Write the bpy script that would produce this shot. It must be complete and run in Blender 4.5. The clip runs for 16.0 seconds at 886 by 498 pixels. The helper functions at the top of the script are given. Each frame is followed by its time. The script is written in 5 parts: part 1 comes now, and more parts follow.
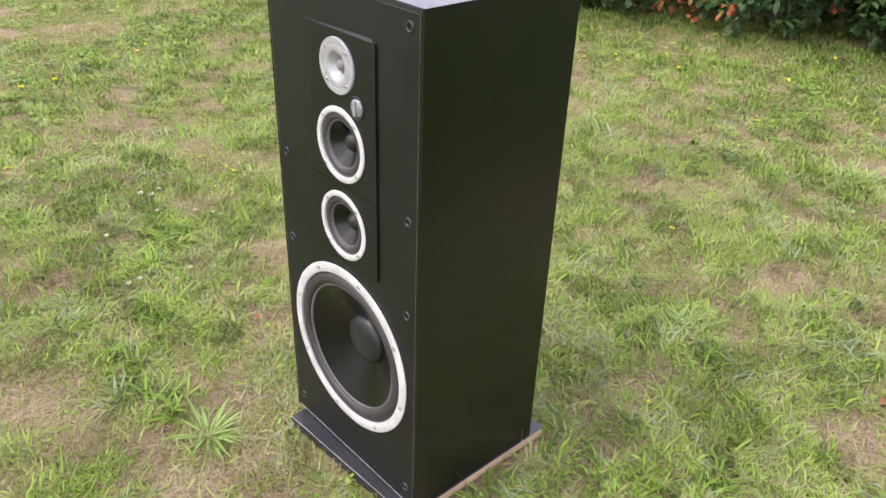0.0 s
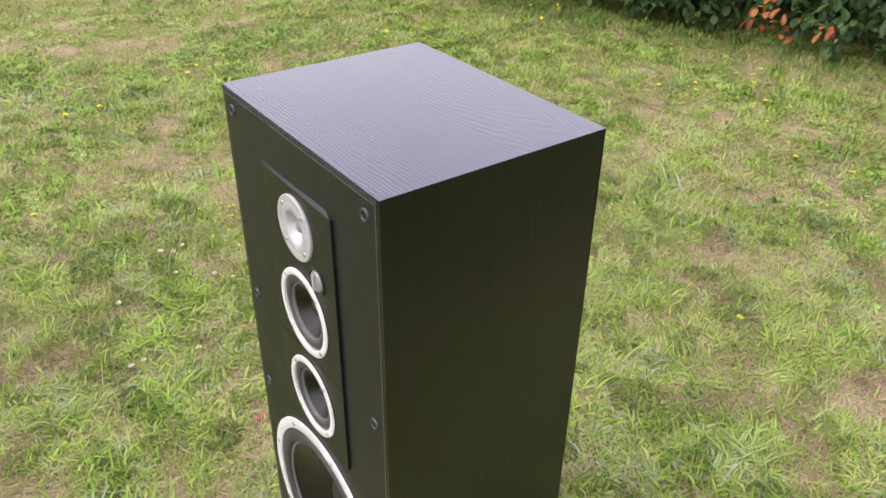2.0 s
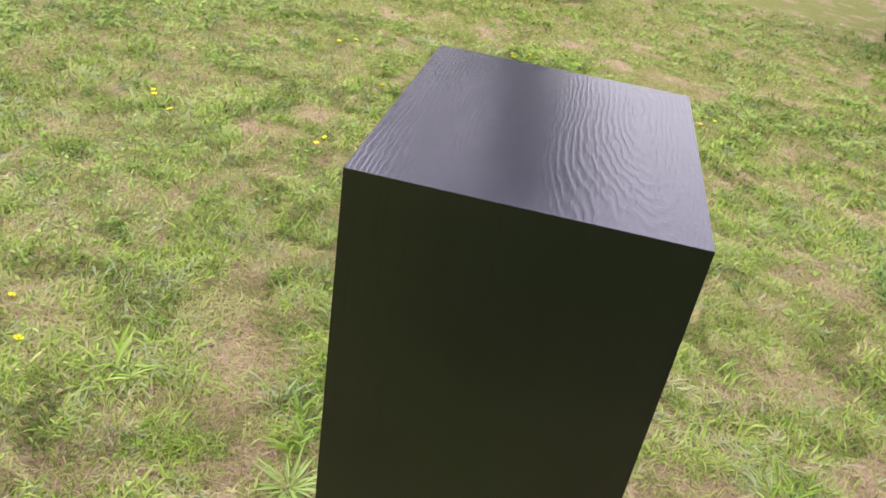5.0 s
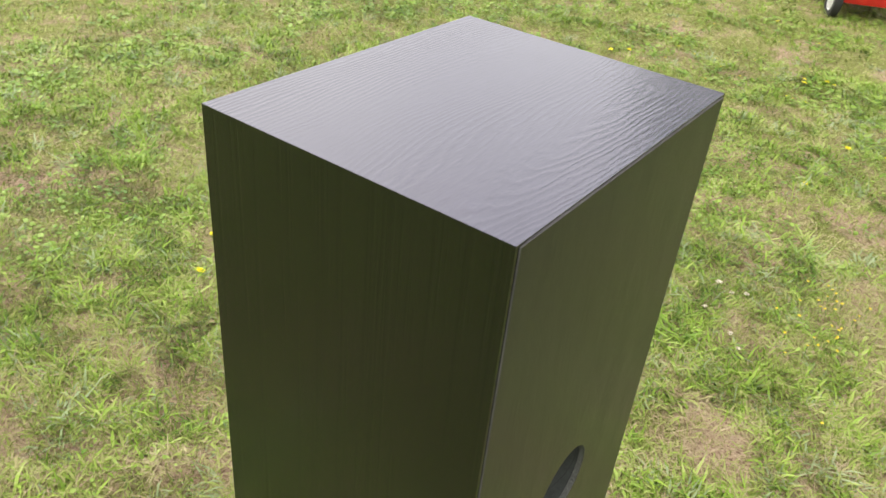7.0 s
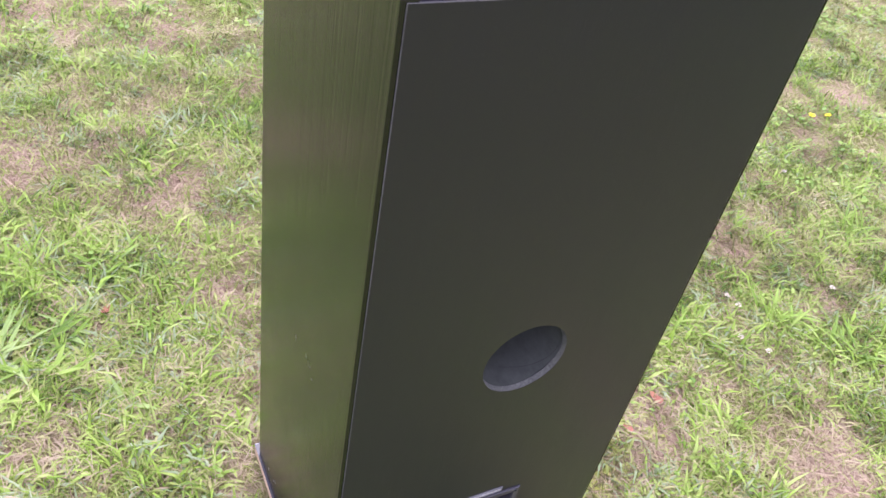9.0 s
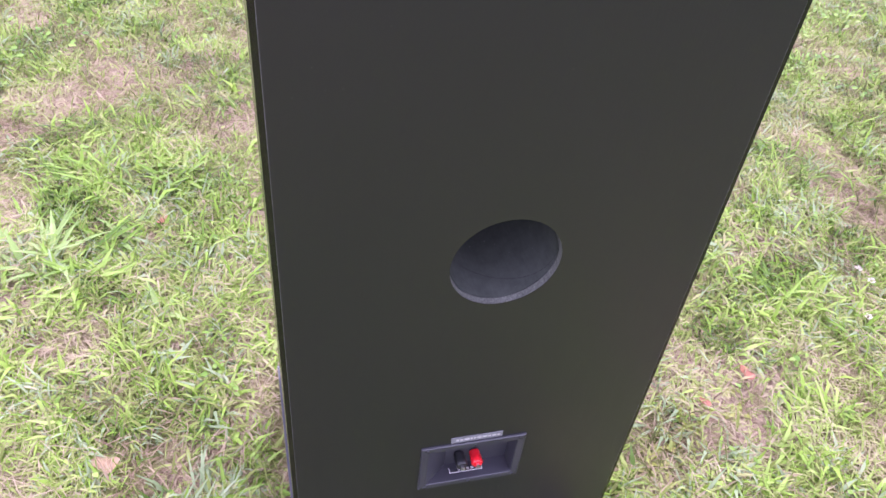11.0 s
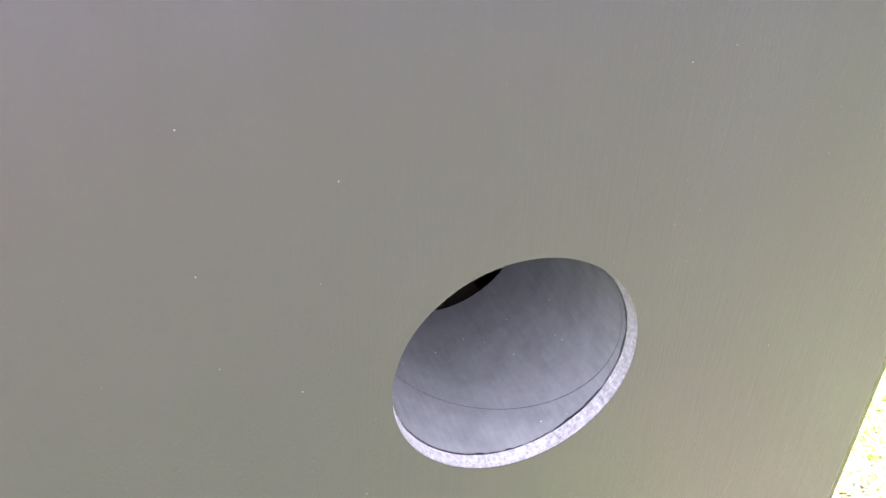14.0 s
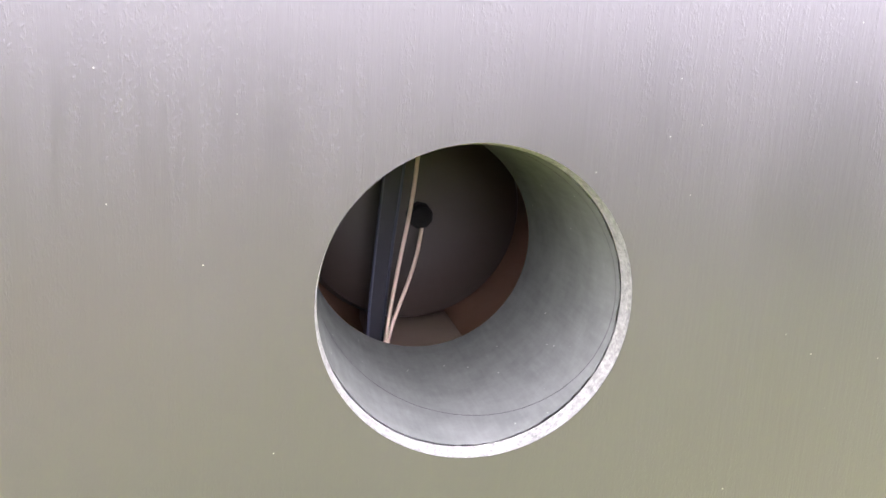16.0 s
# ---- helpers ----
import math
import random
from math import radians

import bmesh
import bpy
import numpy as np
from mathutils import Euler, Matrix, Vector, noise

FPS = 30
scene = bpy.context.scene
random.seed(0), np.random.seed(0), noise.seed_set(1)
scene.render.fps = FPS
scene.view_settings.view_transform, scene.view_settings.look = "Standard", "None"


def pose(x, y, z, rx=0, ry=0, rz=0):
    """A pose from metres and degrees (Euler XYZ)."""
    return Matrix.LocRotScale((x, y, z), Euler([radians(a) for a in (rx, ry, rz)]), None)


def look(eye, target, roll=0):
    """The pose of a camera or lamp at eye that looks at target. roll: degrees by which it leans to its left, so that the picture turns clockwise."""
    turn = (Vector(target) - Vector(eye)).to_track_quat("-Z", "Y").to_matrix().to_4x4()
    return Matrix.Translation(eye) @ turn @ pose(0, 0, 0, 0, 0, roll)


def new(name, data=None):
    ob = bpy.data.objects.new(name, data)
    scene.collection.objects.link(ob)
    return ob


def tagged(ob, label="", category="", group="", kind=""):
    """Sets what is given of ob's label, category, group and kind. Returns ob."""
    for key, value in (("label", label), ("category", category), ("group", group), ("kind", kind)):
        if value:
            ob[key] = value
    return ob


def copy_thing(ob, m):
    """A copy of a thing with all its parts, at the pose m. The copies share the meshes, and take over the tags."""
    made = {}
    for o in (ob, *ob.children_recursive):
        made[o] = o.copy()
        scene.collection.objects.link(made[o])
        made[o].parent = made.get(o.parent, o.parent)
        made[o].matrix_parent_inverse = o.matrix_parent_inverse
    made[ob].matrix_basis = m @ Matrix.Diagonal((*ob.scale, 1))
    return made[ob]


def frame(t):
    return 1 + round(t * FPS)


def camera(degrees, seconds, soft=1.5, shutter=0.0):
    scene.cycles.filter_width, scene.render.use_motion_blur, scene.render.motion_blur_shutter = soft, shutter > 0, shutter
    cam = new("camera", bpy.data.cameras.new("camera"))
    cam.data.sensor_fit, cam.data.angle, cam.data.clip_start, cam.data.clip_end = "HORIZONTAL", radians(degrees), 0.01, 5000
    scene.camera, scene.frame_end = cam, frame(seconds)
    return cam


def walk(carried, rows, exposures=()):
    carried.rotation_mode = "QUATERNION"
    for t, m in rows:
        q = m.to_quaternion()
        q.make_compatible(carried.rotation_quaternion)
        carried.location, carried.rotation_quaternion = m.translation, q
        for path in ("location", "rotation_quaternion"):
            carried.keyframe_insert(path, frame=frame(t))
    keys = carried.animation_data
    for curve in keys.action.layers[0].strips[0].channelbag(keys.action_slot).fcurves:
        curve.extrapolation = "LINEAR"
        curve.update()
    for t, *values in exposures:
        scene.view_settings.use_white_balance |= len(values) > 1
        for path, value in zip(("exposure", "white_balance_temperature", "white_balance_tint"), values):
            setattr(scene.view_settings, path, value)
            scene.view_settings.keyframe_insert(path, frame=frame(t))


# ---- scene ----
cam = camera(58.40, 16.0, soft=1.5, shutter=0.18)
PATH = [
    (0.0, pose(0.9423, -0.8061, 1.1661, 59.436, -1.826, 48.170)),
    (0.5, pose(0.8271, -0.7297, 1.2044, 56.711, -1.021, 45.317)),
    (1.0, pose(0.7781, -0.6796, 1.2558, 56.376, -1.001, 43.844)),
    (1.5, pose(0.7464, -0.6091, 1.2986, 58.129, -0.249, 46.465)),
    (2.0, pose(0.7606, -0.4930, 1.2860, 57.800, -0.626, 54.258)),
    (2.5, pose(0.7842, -0.4187, 1.2755, 56.952, -0.725, 57.804)),
    (3.0, pose(0.7903, -0.3488, 1.2594, 57.929, -1.844, 65.062)),
    (3.5, pose(0.7905, -0.2529, 1.2548, 59.254, -1.429, 73.204)),
    (4.0, pose(0.7695, -0.1965, 1.2438, 58.702, -4.168, 76.495)),
    (4.5, pose(0.7699, -0.0900, 1.2151, 58.452, -3.373, 89.674)),
    (4.7, pose(0.7690, -0.0456, 1.2139, 58.763, -5.669, 95.441)),
    (6.8, pose(0.5887, 0.3085, 1.1982, 57.002, -3.889, 123.211)),
    (7.0, pose(0.5701, 0.3500, 1.1906, 56.936, -4.923, 126.843)),
    (7.5, pose(0.5540, 0.4387, 1.1790, 55.540, -5.502, 134.928)),
    (8.0, pose(0.5184, 0.4975, 1.1606, 54.366, -7.892, 139.688)),
    (8.5, pose(0.4484, 0.5475, 1.1371, 50.804, -10.706, 150.930)),
    (9.0, pose(0.3873, 0.5688, 1.1228, 49.138, -8.892, 155.311)),
    (9.5, pose(0.2993, 0.6177, 1.0896, 48.835, -7.386, 162.360)),
    (10.0, pose(0.2248, 0.6309, 1.0308, 47.208, -5.961, 166.416)),
    (10.2, pose(0.2063, 0.6203, 1.0123, 46.406, -5.637, 166.690)),
    (12.3, pose(0.1800, 0.5267, 0.9347, 49.962, -2.505, 164.349)),
    (12.5, pose(0.1666, 0.4846, 0.9124, 50.771, -2.241, 163.357)),
    (13.0, pose(0.1368, 0.4015, 0.8381, 53.616, -2.367, 162.358)),
    (13.5, pose(0.1137, 0.3685, 0.7597, 56.334, -2.270, 162.791)),
    (14.0, pose(0.1014, 0.3541, 0.7194, 57.884, -1.122, 161.338)),
    (14.5, pose(0.0888, 0.3433, 0.7046, 60.443, -1.897, 162.831)),
    (15.0, pose(0.0743, 0.3295, 0.6486, 66.032, -3.664, 165.263)),
    (15.5, pose(0.0688, 0.3513, 0.5990, 75.293, -5.629, 167.629)),
    (16.0, pose(0.0584, 0.3744, 0.5899, 78.722, -3.519, 168.863)),
]

EXPOSURES = [
    (0.0, 0.84, 6550, 12), (3.0, 0.86, 6850, 11), (4.5, 0.9, 6950, 11), (6.8, 0.91, 7250, 0), (7.5, 0.87, 7400, 0), (8.0, 0.94, 7300, 2), (8.5, 1.22, 6250, 16), (9.0, 1.35, 5850, 28), (9.5, 1.46, 5800, 30), (10.0, 1.5, 5750, 32),
    (12.5, 1.86, 5650, 35), (13.0, 3.2, 5650, 31), (13.5, 4.0, 5850, 31), (14.0, 4.08, 5950, 32), (14.5, 4.2, 5900, 33), (15.0, 4.32, 6000, 33), (15.5, 4.36, 6300, 27), (16.0, 4.4, 6600, 22),
]
walk(cam, PATH, EXPOSURES)

# ---- sky and light: a bright overcast day ----
world = bpy.data.worlds.new("overcast_sky")
scene.world = world
world.use_nodes = True
wn = world.node_tree
wn.nodes.clear()
sky = wn.nodes.new("ShaderNodeTexSky")
sky.sky_type = "NISHITA"
sky.sun_disc = False
sky.sun_elevation = radians(55)
sky.sun_rotation = radians(200)
sky.air_density, sky.dust_density, sky.ozone_density = 1.0, 6.0, 1.0
cover = wn.nodes.new("ShaderNodeMix")
cover.data_type = "RGBA"
cover.inputs["Factor"].default_value = 0.8
cloud = wn.nodes.new("ShaderNodeTexNoise")
cloud.inputs["Scale"].default_value = 1.6
cloud.inputs["Detail"].default_value = 4
cloud_ramp = wn.nodes.new("ShaderNodeValToRGB")
cloud_ramp.color_ramp.elements[0].position = 0.3
cloud_ramp.color_ramp.elements[0].color = (7.7, 7.5, 8.9, 1)
cloud_ramp.color_ramp.elements[1].position = 0.7
cloud_ramp.color_ramp.elements[1].color = (12.2, 12.0, 13.0, 1)
wbg = wn.nodes.new("ShaderNodeBackground")
wbg.inputs["Strength"].default_value = 0.13
wout = wn.nodes.new("ShaderNodeOutputWorld")
wn.links.new(cloud.outputs["Fac"], cloud_ramp.inputs["Fac"])
wn.links.new(sky.outputs["Color"], cover.inputs["A"])
wn.links.new(cloud_ramp.outputs["Color"], cover.inputs["B"])
sky_dir = wn.nodes.new("ShaderNodeTexCoord")
sky_up = wn.nodes.new("ShaderNodeSeparateXYZ")
sky_grade = wn.nodes.new("ShaderNodeMapRange")
sky_grade.inputs["From Min"].default_value, sky_grade.inputs["From Max"].default_value = 0.0, 0.3
sky_grade.inputs["To Min"].default_value, sky_grade.inputs["To Max"].default_value = 0.64, 1.05
sky_mul = wn.nodes.new("ShaderNodeVectorMath")
sky_mul.operation = "SCALE"
wn.links.new(sky_dir.outputs["Generated"], sky_up.inputs[0])
wn.links.new(sky_up.outputs["Z"], sky_grade.inputs["Value"])
wn.links.new(cover.outputs["Result"], sky_mul.inputs[0])
wn.links.new(sky_grade.outputs["Result"], sky_mul.inputs["Scale"])
wn.links.new(sky_mul.outputs["Vector"], wbg.inputs["Color"])
wn.links.new(wbg.outputs["Background"], wout.inputs["Surface"])

sun_data = bpy.data.lights.new("sun", "SUN")
sun_data.energy = 1.0
sun_data.angle = radians(16)
sun_data.color = (1.0, 0.96, 0.9)
sun = new("sun", sun_data)
sun.matrix_world = look((-1.4, -2.6, 4.2), (0, 0, 0))


# ---- materials ----
def material(name, color, rough=0.5, metal=0.0, spec=0.5):
    m = bpy.data.materials.new(name)
    m.use_nodes = True
    b = m.node_tree.nodes["Principled BSDF"]
    b.inputs["Base Color"].default_value = (*color, 1)
    b.inputs["Roughness"].default_value = rough
    b.inputs["Metallic"].default_value = metal
    b.inputs["Specular IOR Level"].default_value = spec
    return m, m.node_tree, b


def coords(nt, scale=(1, 1, 1), rot=(0, 0, 0)):
    tc = nt.nodes.new("ShaderNodeTexCoord")
    mp = nt.nodes.new("ShaderNodeMapping")
    mp.inputs["Scale"].default_value = scale
    mp.inputs["Rotation"].default_value = rot
    nt.links.new(tc.outputs["Object"], mp.inputs["Vector"])
    return mp.outputs["Vector"]


def noise_node(nt, vec, scale, detail=4.0, rough=0.6, distortion=0.0):
    n = nt.nodes.new("ShaderNodeTexNoise")
    n.inputs["Scale"].default_value = scale
    n.inputs["Detail"].default_value = detail
    n.inputs["Roughness"].default_value = rough
    n.inputs["Distortion"].default_value = distortion
    if vec is not None:
        nt.links.new(vec, n.inputs["Vector"])
    return n.outputs["Fac"]


def ramp(nt, fac, stops):
    r = nt.nodes.new("ShaderNodeValToRGB")
    els = r.color_ramp.elements
    els[0].position, els[0].color = stops[0][0], (*stops[0][1], 1)
    els[1].position, els[1].color = stops[-1][0], (*stops[-1][1], 1)
    for p, c in stops[1:-1]:
        e = els.new(p)
        e.color = (*c, 1)
    nt.links.new(fac, r.inputs["Fac"])
    return r.outputs["Color"]


def grey(v):
    return (v, v, v)


def bump(nt, b, height, strength, distance, prev=None):
    n = nt.nodes.new("ShaderNodeBump")
    n.inputs["Strength"].default_value = strength
    n.inputs["Distance"].default_value = distance
    nt.links.new(height, n.inputs["Height"])
    if prev is not None:
        nt.links.new(prev, n.inputs["Normal"])
    nt.links.new(n.outputs["Normal"], b.inputs["Normal"])
    return n.outputs["Normal"]


def mathn(nt, op, a, v):
    n = nt.nodes.new("ShaderNodeMath")
    n.operation = op
    nt.links.new(a, n.inputs[0])
    if isinstance(v, (int, float)):
        n.inputs[1].default_value = v
    else:
        nt.links.new(v, n.inputs[1])
    return n.outputs[0]


def ash_veneer(name, along):
    """Black ash foil: embossed growth rings with cathedral arches, calm zones and open pores."""
    top = along == "x"
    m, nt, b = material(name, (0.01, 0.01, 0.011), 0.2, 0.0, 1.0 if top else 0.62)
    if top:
        # bluish tint and coat strengthen the sky's sheen on the top
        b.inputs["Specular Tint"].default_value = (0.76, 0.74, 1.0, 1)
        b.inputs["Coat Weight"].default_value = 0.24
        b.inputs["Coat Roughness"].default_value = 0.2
    tc = nt.nodes.new("ShaderNodeTexCoord")
    flat = nt.nodes.new("ShaderNodeMapping")
    flat.inputs["Scale"].default_value = (0.3, 1.0, 1.0) if top else (1.0, 1.0, 0.13)
    nt.links.new(tc.outputs["Object"], flat.inputs["Vector"])
    vec = flat.outputs["Vector"]
    sep = nt.nodes.new("ShaderNodeSeparateXYZ")
    nt.links.new(vec, sep.inputs[0])
    if top:
        # long nested arches about one heart line, straight grain to either side
        place = nt.nodes.new("ShaderNodeSeparateXYZ")
        nt.links.new(tc.outputs["Object"], place.inputs[0])
        dy = mathn(nt, "ADD", place.outputs["Y"], -0.088)
        dx = mathn(nt, "MULTIPLY", mathn(nt, "ADD", place.outputs["X"], 0.1), 0.19)
        across = mathn(nt, "SQRT", mathn(nt, "ADD", mathn(nt, "MULTIPLY", dy, dy), mathn(nt, "MULTIPLY", dx, dx)), 0.0)
    else:
        across = mathn(nt, "ADD", sep.outputs["X"], sep.outputs["Y"])
    broad = mathn(nt, "MULTIPLY", noise_node(nt, vec, 9.0, 1.0, 0.4), 0.06 if top else 0.17)
    wob = mathn(nt, "MULTIPLY", noise_node(nt, vec, 60.0, 3.0, 0.6), 0.012 if top else 0.010)
    fine = mathn(nt, "MULTIPLY", noise_node(nt, tc.outputs["Object"], 260.0, 2.0, 0.6), 0.0022)
    ringpos = mathn(nt, "ADD", mathn(nt, "ADD", mathn(nt, "ADD", across, broad), wob), fine)
    wave = mathn(nt, "SINE", mathn(nt, "MULTIPLY", ringpos, 1150.0), 0.0)
    sharp = mathn(nt, "POWER", mathn(nt, "ADD", mathn(nt, "MULTIPLY", wave, 0.5), 0.5), 1.8)
    pores_map = nt.nodes.new("ShaderNodeMapping")
    pores_map.inputs["Scale"].default_value = (0.05, 1.0, 1.0) if top else (1.0, 1.0, 0.04)
    nt.links.new(tc.outputs["Object"], pores_map.inputs["Vector"])
    pores = noise_node(nt, pores_map.outputs["Vector"], 1100.0, 2.0, 0.7)
    calm = nt.nodes.new("ShaderNodeMapRange")
    calm.inputs["From Min"].default_value, calm.inputs["From Max"].default_value = 0.36, 0.68
    calm.inputs["To Min"].default_value = 0.06
    nt.links.new(noise_node(nt, vec, 11.0, 2.0, 0.5), calm.inputs["Value"])
    zone = calm.outputs["Result"]
    if top:
        # deep grain along the front, a calm middle, arches towards the back
        zone = ramp(nt, mathn(nt, "ADD", mathn(nt, "MULTIPLY", place.outputs["Y"], 3.0), 0.5), [(0.1, grey(0.9)), (0.3, grey(0.7)), (0.37, grey(0.22)), (0.5, grey(0.26)), (0.6, grey(0.75)), (0.95, grey(0.6))])
        zone = mathn(nt, "MULTIPLY", zone, mathn(nt, "ADD", mathn(nt, "MULTIPLY", calm.outputs["Result"], 0.7), 0.3))
    h = mathn(nt, "MULTIPLY", mathn(nt, "ADD", sharp, mathn(nt, "MULTIPLY", pores, 0.7)), zone)
    if not top:
        # long uneven open-grain lines down the sides, dull at their bottom
        lines_map = nt.nodes.new("ShaderNodeMapping")
        lines_map.inputs["Scale"].default_value = (1.0, 1.0, 0.015)
        nt.links.new(tc.outputs["Object"], lines_map.inputs["Vector"])
        lines = ramp(nt, noise_node(nt, lines_map.outputs["Vector"], 150.0, 2.0, 0.6), [(0.38, grey(0)), (0.47, grey(1))])
        h = mathn(nt, "ADD", mathn(nt, "MULTIPLY", h, 0.3), mathn(nt, "MULTIPLY", lines, 1.0))
        nt.links.new(ramp(nt, lines, [(0.0, grey(0.62)), (1.0, grey(0.66))]), b.inputs["Specular IOR Level"])
    relief = bump(nt, b, h, 0.8, 0.00026 if top else 0.00015)
    if top:
        nt.links.new(relief, b.inputs["Coat Normal"])
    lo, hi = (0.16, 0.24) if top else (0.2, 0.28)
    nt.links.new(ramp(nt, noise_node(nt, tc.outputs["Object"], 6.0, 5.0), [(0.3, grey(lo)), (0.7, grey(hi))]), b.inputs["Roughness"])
    # top base paler and bluish: sky sheen put into the colour, sides stay near black
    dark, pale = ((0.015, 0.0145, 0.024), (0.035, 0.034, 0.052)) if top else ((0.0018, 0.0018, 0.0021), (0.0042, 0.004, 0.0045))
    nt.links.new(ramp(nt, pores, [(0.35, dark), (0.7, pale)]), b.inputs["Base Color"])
    return m


M_TOP = ash_veneer("black_ash_top_skylit", "x")
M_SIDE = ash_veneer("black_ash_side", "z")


def painted(name, color, rough, fine=700, amount=0.00012, spec=0.5):
    m, nt, b = material(name, color, rough, 0.0, spec)
    vec = coords(nt)
    n1 = noise_node(nt, vec, fine, 3.0)
    obj = coords(nt)
    n2 = noise_node(nt, obj, 9.0, 5.0)
    bump(nt, b, n1, 0.35, amount)
    nt.links.new(ramp(nt, n2, [(0.3, grey(rough * 0.85)), (0.7, grey(min(1, rough * 1.15)))]), b.inputs["Roughness"])
    lo, hi = tuple(c * 0.8 for c in color), tuple(min(1, c * 1.25) for c in color)
    nt.links.new(ramp(nt, n2, [(0.3, lo), (0.7, hi)]), b.inputs["Base Color"])
    return m


M_FRONT = painted("matt_black_baffle", (0.008, 0.008, 0.009), 0.42, spec=0.5)
M_PANEL = painted("satin_black_driver_panel", (0.007, 0.007, 0.0075), 0.36, spec=0.5)
M_EDGE = painted("grey_panel_edge", (0.11, 0.105, 0.1), 0.5)
M_PLASTIC = painted("black_plastic", (0.014, 0.014, 0.016), 0.36, 400)
M_RUBBER = painted("grey_black_rubber", (0.046, 0.042, 0.043), 0.5, 300)
M_CONE = painted("black_polypropylene_cone", (0.003, 0.003, 0.0035), 0.3, 300, spec=0.3)
M_DUST = painted("black_dust_cap", (0.02, 0.02, 0.022), 0.42, 300, spec=0.55)
M_CONE.node_tree.nodes["Principled BSDF"].inputs["Coat Weight"].default_value = 0.4
M_CONE.node_tree.nodes["Principled BSDF"].inputs["Coat Roughness"].default_value = 0.22
M_TRIM = painted("grey_surround_edge", (0.13, 0.125, 0.13), 0.5, 300)
M_RUBBER_RING = painted("grommet_rubber", (0.03, 0.03, 0.032), 0.42, 300)
M_HOLE = material("dark_hole", (0.004, 0.004, 0.004), 0.9)[0]
M_BOARD = painted("dark_grey_laminate", (0.03, 0.029, 0.036), 0.38, 250)
M_RAW = painted("raw_chipboard_edge", (0.44, 0.33, 0.22), 0.85, 160, 0.0012)
M_FOIL_EDGE = painted("worn_pale_foil_edge", (0.42, 0.4, 0.4), 0.5)
M_MDF = painted("brown_mdf", (0.17, 0.098, 0.06), 0.85, 300, 0.0003)
M_MDF_PALE = painted("pale_mdf", (0.2, 0.155, 0.12), 0.85, 300, 0.0003)
M_CABLE = painted("cream_cable", (0.55, 0.43, 0.33), 0.5, 300)
M_CABLE_DARK = painted("dark_blue_cable", (0.03, 0.035, 0.055), 0.45, 300)
M_WEB = painted("blue_black_web", (0.006, 0.007, 0.011), 0.6, 300)
M_CUP = painted("black_rear_cup", (0.034, 0.025, 0.02), 0.45, 300)
M_RED = painted("red_terminal_plastic", (0.62, 0.012, 0.02), 0.28, 300)


def tube_plastic():
    """Grey-green card tube: mottled, with fine scratches and pale specks."""
    m, nt, b = material("grey_port_tube", (0.05, 0.053, 0.053), 0.9, 0.0, 0.0)
    obj = coords(nt)
    mott = noise_node(nt, obj, 55.0, 6.0, 0.7)
    scratch = noise_node(nt, coords(nt, (1.0, 0.12, 1.0), (0.3, 0.0, 0.5)), 420.0, 3.0, 0.7)
    mixv = mathn(nt, "ADD", mathn(nt, "MULTIPLY", mott, 0.7), mathn(nt, "MULTIPLY", scratch, 0.3))
    base = ramp(nt, mixv, [(0.34, (0.05, 0.055, 0.05)), (0.5, (0.061, 0.066, 0.06)), (0.62, (0.069, 0.074, 0.068)), (0.74, (0.09, 0.096, 0.088))])
    v = nt.nodes.new("ShaderNodeTexVoronoi")
    v.inputs["Scale"].default_value = 130.0
    nt.links.new(obj, v.inputs["Vector"])
    speck = nt.nodes.new("ShaderNodeMix")
    speck.data_type = "RGBA"
    nt.links.new(ramp(nt, v.outputs["Distance"], [(0.025, grey(1)), (0.045, grey(0))]), speck.inputs["Factor"])
    nt.links.new(base, speck.inputs["A"])
    speck.inputs["B"].default_value = (0.22, 0.22, 0.2, 1)
    nt.links.new(speck.outputs["Result"], b.inputs["Base Color"])
    nt.links.new(ramp(nt, mott, [(0.3, grey(0.85)), (0.7, grey(1.0))]), b.inputs["Roughness"])
    return m


M_TUBE = tube_plastic()


def metal_paint(name, color, rough, metal=0.0):
    m, nt, b = material(name, color, rough, metal)
    n2 = noise_node(nt, coords(nt), 30.0, 6.0, 0.7)
    lo, hi = tuple(c * 0.78 for c in color), tuple(min(1, c * 1.1) for c in color)
    nt.links.new(ramp(nt, n2, [(0.3, lo), (0.65, hi)]), b.inputs["Base Color"])
    bump(nt, b, noise_node(nt, coords(nt), 500.0, 2.0), 0.25, 0.0002)
    return m


M_SILVER = metal_paint("brushed_silver_ring", (0.66, 0.655, 0.665), 0.5, 0.12)
M_TWEETER = metal_paint("silver_faceplate", (0.42, 0.42, 0.44), 0.45, 0.2)
M_SCREW = metal_paint("steel_screw", (0.45, 0.44, 0.42), 0.3, 0.9)
M_DOME = metal_paint("grey_dome", (0.2, 0.2, 0.2), 0.45)
M_KNOB = metal_paint("clear_level_dial", (0.32, 0.32, 0.34), 0.25, 0.4)


